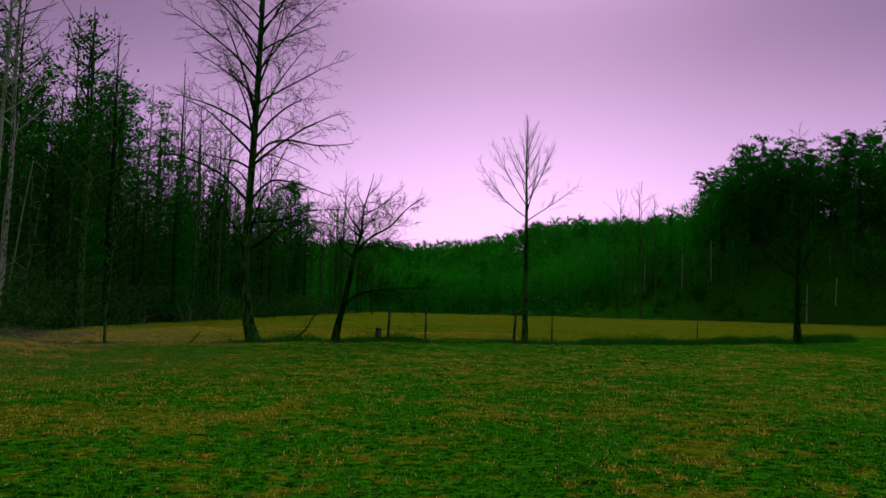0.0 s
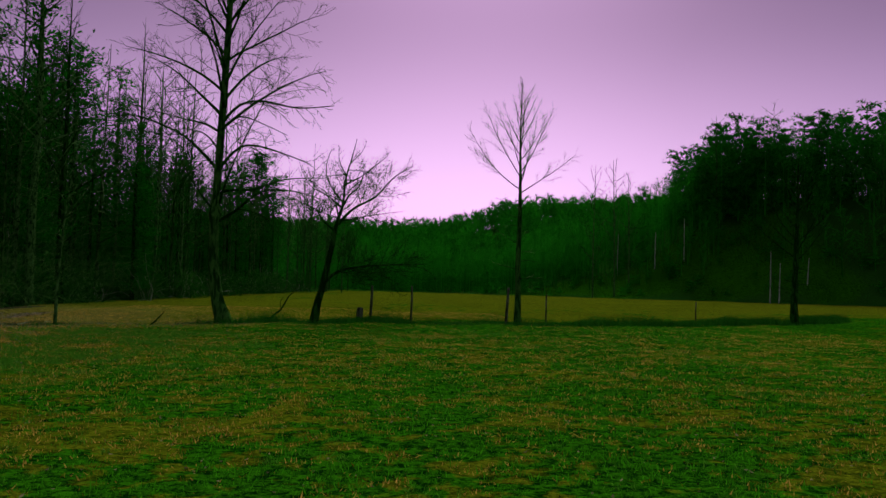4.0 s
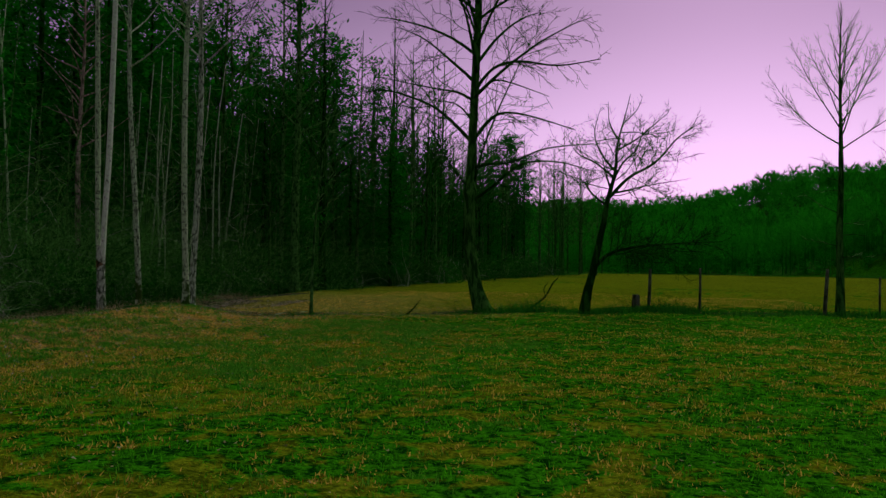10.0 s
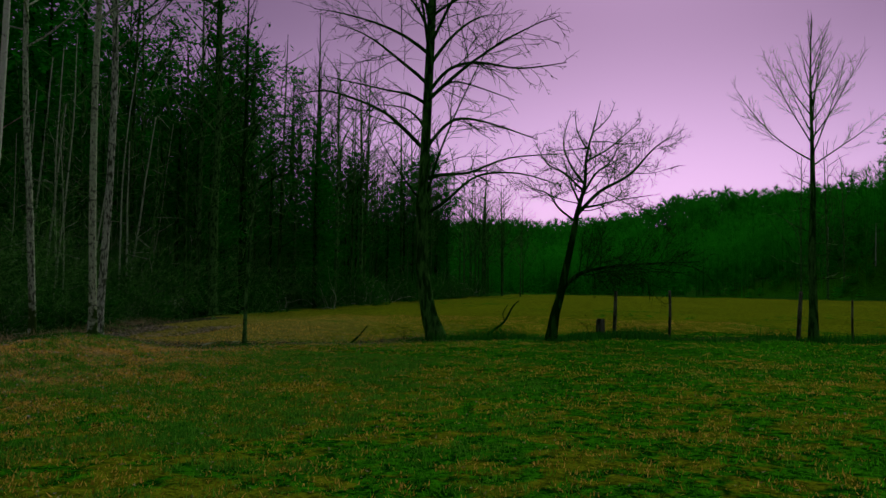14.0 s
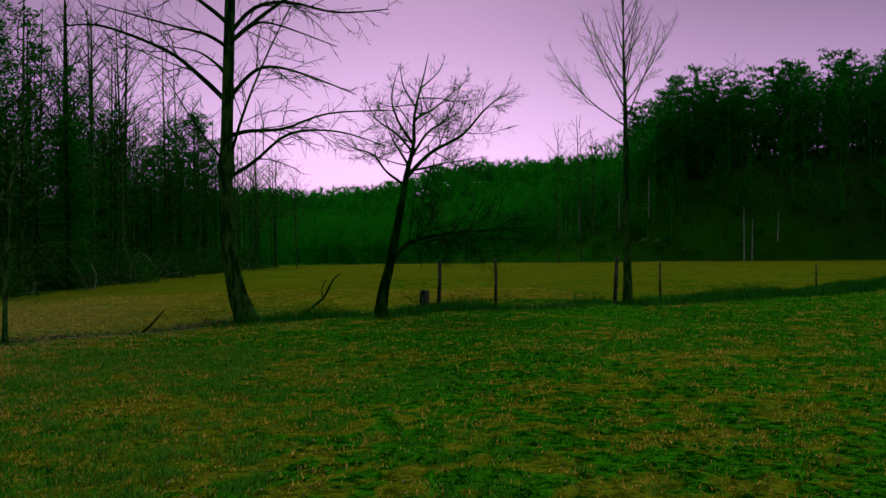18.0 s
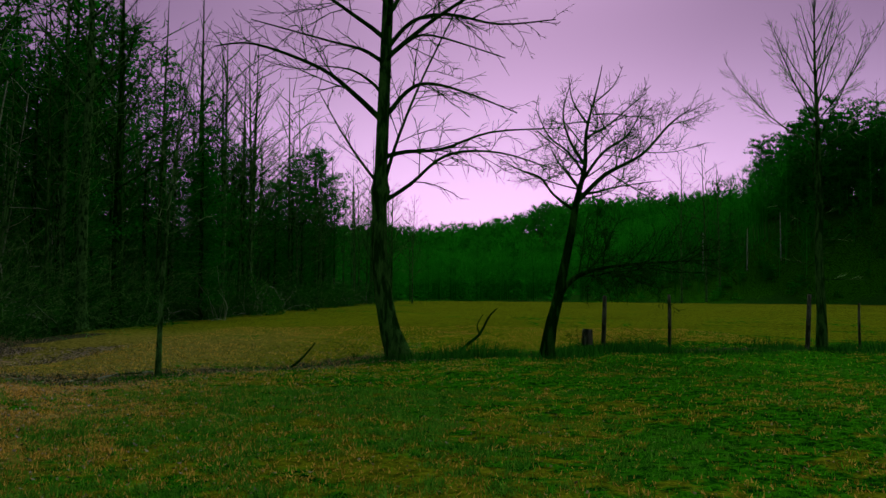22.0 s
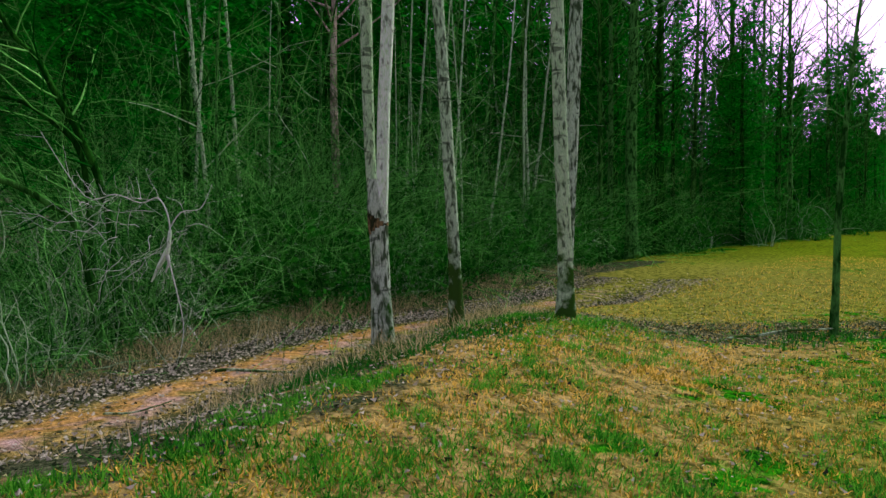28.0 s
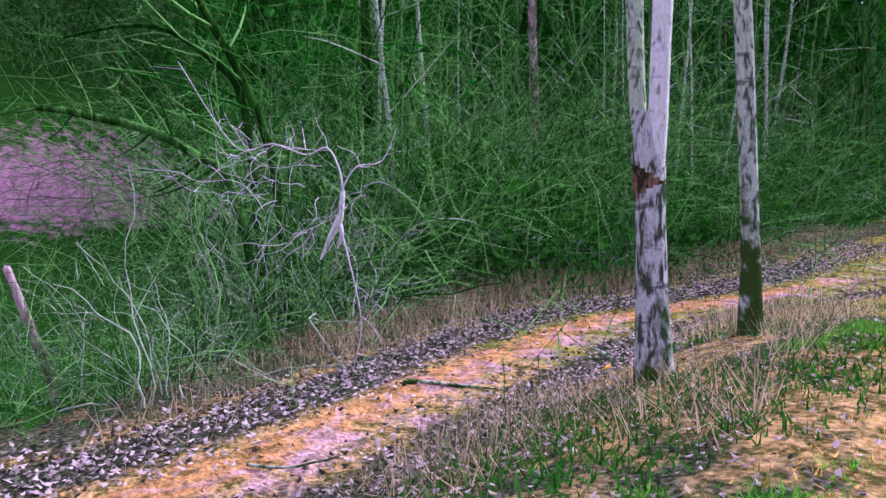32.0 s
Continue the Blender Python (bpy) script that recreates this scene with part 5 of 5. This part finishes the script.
def meadow():
    x, y, rnd = scatter(900000, 90, -15.5, 16, 4, 40)
    d = dryness(x, y)
    off = x - lane_x(y)
    bank = np.where((y > 16.5) & (y < 25.5), 3.0 + 1.0 * rnd.rand(len(y)), 2.0)
    ok = near_view(x, y) & (off > bank) & (rnd.rand(len(x)) < 0.15 + 0.85 * smooth01(0.28, 0.55, vnoise(x, y, 5.2, 11)))
    keep = ok & (rnd.rand(len(x)) < (0.15 + 0.85 * smooth01(0.60, 0.46, d)) * (0.35 + 0.65 * smooth01(30, 10, y)))
    tall = 0.04 + 0.06 * vnoise(x, y, 3.1, 7) ** 2
    blades("meadow_grass", "short tufted green meadow grass", x[keep], y[keep], tall[keep], 0.006, GRASS, 91, 1.2)
    keep = ok & (rnd.rand(len(x)) < 0.035 + 0.86 * smooth01(0.50, 0.60, d))
    blades("dead_grass", "flattened straw-coloured dead grass", x[keep], y[keep], 0.05, 0.007, STRAW, 92, 1.55)
    x, y, rnd = scatter(330000, 190, -15.2, -5, 11, 25)
    d = dryness(x, y)
    ok = (x - lane_x(y) > np.where(y > 16.5, 3.0 + 1.0 * rnd.rand(len(y)), 1.8)) & (y < hedge_y(x) + 0.5) & (rnd.rand(len(x)) < (0.2 + 0.8 * smooth01(0.3, 0.6, vnoise(x, y, 6.1, 12))) * smooth01(-6, -10.5, x) * smooth01(11.5, 15.5, y))
    keep = ok & (rnd.rand(len(x)) < 0.75 * smooth01(0.60, 0.44, d))
    blades("meadow_grass", "short green grass on the crest above the lane", x[keep], y[keep], 0.045, 0.004, GRASS, 191, 1.2)
    keep = ok & (rnd.rand(len(x)) < 0.25 + 0.6 * smooth01(0.44, 0.60, d))
    blades("dead_grass", "tan dead grass on the crest above the lane", x[keep], y[keep], 0.05, 0.006, STRAW, 192, 1.6)
    # thin straw over the field behind the fence line
    x, y, rnd = scatter(120000, 290, -17, 4, 25, 46)
    past = y - hedge_y(x)
    ok = (past > 0.8) & (x - lane_x(y) > 1.2) & (rnd.rand(len(x)) < 0.25 + 0.75 * smooth01(0.35, 0.65, vnoise(x, y, 1.6, 17)))
    blades("dead_grass", "thin dry straw standing in the field", x[ok], y[ok], 0.06, 0.005, STRAW, 292, 1.3)
    # bunches of fresh grass, closer together on the crest
    bx, by, rnd = scatter(7200, 93, -15, 12, 5, 34)
    bx[:3600], by[:3600] = -14.5 + 11 * rnd.rand(3600) ** 1.3, 12 + 13 * rnd.rand(3600) ** 0.8
    q = rnd.randint(0, len(bx), 190000)
    wide = 0.025 + 0.05 * rnd.rand(len(bx))
    x, y = bx[q] + rnd.randn(190000) * wide[q], by[q] + rnd.randn(190000) * wide[q]
    ok = near_view(x, y) & (x - lane_x(y) > np.where((y > 16.5) & (y < 25.5), 3.8, 3.0)) & (vnoise(bx, by, 0.9, 5)[q] > 0.36)
    blades("grass_tufts", "thick bright green tufts on the crest above the lane", *crest_tufts(), 0.08, 0.006, FRESH, 194, 1.25)
    blades("grass_tufts", "fresh green grass tufts", x[ok], y[ok], 0.055 + 0.03 * vnoise(x[ok], y[ok], 0.6, 6), 0.0045, FRESH, 94, 1.15)


def rough_strip():
    rnd = np.random.RandomState(95)
    # rough grass, coloured dark to carry the shaded strip along the fence line too
    x = rnd.uniform(-12, 24, 60000)
    y = hedge_y(x) + rnd.randn(60000) * (0.45 + 0.45 * rnd.rand(60000)) - 0.1
    k = vnoise(x, y, 0.7, 8)
    ok = rnd.rand(60000) < smooth01(0.1, 0.6, k) * (0.4 + 0.6 * (x > -4))
    blades("rough_grass", "dark rough grass along the old fence line", x[ok], y[ok], (0.12 + 0.45 * k[ok] ** 2) * (0.3 + 0.7 * smooth01(-9, -6, x[ok])), 0.010, UNDER, 96, 0.5)
    x = rnd.uniform(-16.6, -12.3, 26000)
    y = rnd.uniform(18.6, 26.5, 26000)
    off = x - lane_x(y)
    ok = (off > 0.7) & (off < 3.1) & (rnd.rand(26000) < 0.9 * smooth01(0.25, 0.75, vnoise(x, y, 1.1, 9)) * (0.15 + 0.85 * smooth01(19.6, 22.0, y)))
    blades("dry_weeds", "dry bent weeds on the bank beside the lane", x[ok], y[ok], 0.26, 0.0042, DRY, 97, 1.5)
    ok = (off > 1.1) & (off < 3.8) & (vnoise(x, y, 0.9, 31) > 0.5 + 0.2 * rnd.rand(26000))
    blades("ground_cover", "low dark green plants on the bank beside the lane", x[ok], y[ok], 0.10, 0.009, UNDER, 197, 1.4, "plants")
    y = rnd.uniform(18, 36, 24000)
    x = wood_x(y) + rnd.randn(24000) * 0.5 + 0.1
    ok = rnd.rand(24000) < 0.5 * smooth01(19.5, 23, y)
    x, y = x[ok], y[ok]
    blades("dry_weeds", "dry grass fringe under the brush", x, y, 0.15 + 0.30 * vnoise(x, y, 0.6, 99), 0.004, DRY, 98, 0.9)


def fallen_leaves():
    rnd = np.random.RandomState(99)
    y = rnd.uniform(17, 34, 16000)
    x = lane_x(y) + np.where(rnd.rand(16000) < 0.6, -0.95 + rnd.randn(16000) * 0.35, 0.95 + rnd.randn(16000) * 0.4)
    hx = rnd.uniform(-14.5, -6, 9000)
    hy = hedge_y(hx) + rnd.randn(9000) * 0.8 + 0.3
    bx, by = rnd.uniform(-17, -13, 1700), rnd.uniform(18.5, 26, 1700)
    ok = (bx - lane_x(by) > 1.0) & (bx - lane_x(by) < 4.2)
    x, y = np.concatenate([x, bx[ok]]), np.concatenate([y, by[ok]])
    mx, my = rnd.uniform(-15, -5, 14000), rnd.uniform(11, 30, 14000)
    ok = near_view(mx, my) & (rnd.rand(14000) < 0.04 + 0.9 * smooth01(-6.5, -12, mx))
    fx, fy = rnd.uniform(-17, -7, 12000), rnd.uniform(25, 40, 12000)
    far_ok = (fy > hedge_y(fx)) & (fx - lane_x(fy) > 0.6) & (rnd.rand(12000) < smooth01(14, 2, fy - hedge_y(fx)))
    pick = ok & (np.arange(14000) % 2 == 0)
    ok = ok & ~pick
    x, y = np.concatenate([x, mx[pick]]), np.concatenate([y, my[pick]])
    ax, ay = rnd.uniform(-11, 9, 4200), rnd.uniform(6, 30, 4200)
    thin = near_view(ax, ay) & (ay < hedge_y(ax))
    hx, hy = np.concatenate([hx, mx[ok], fx[far_ok], ax[thin]]), np.concatenate([hy, my[ok], fy[far_ok], ay[thin]])
    for x, y, mat, big, label in ((x, y, LEAF, 0.015, "curled dry leaves heaped along the lane"), (hx, hy, LEAF_BROWN, 0.014, "scattered brown leaves lying in the grass")):
        n = len(x)
        z = land(x, y) + 0.008 + 0.022 * rnd.rand(n)
        a, s = rnd.rand(n) * 6.283, big * (1 + 1.1 * rnd.rand(n)) * np.where(x - lane_x(y) > 2.2, 0.8, 1.1)
        u = np.stack([np.cos(a), np.sin(a), rnd.randn(n) * 0.3], -1) * s[:, None]
        w = np.stack([-np.sin(a), np.cos(a), rnd.randn(n) * 0.3], -1) * s[:, None] * 0.65
        o = np.stack([x, y, z], -1)
        up = np.stack([0 * s, 0 * s, s * rnd.uniform(0.1, 0.6, n)], -1)
        v = np.stack([o - u + up, o - w, o + u + up, o + w], 1).reshape(-1, 3)
        tagged(new("fallen_leaves", mesh_of("fallen_leaves", v, np.arange(n * 4).reshape(-1, 4), mat, False)), label, "leaves", kind="stuff")


meadow()
rough_strip()
fallen_leaves()
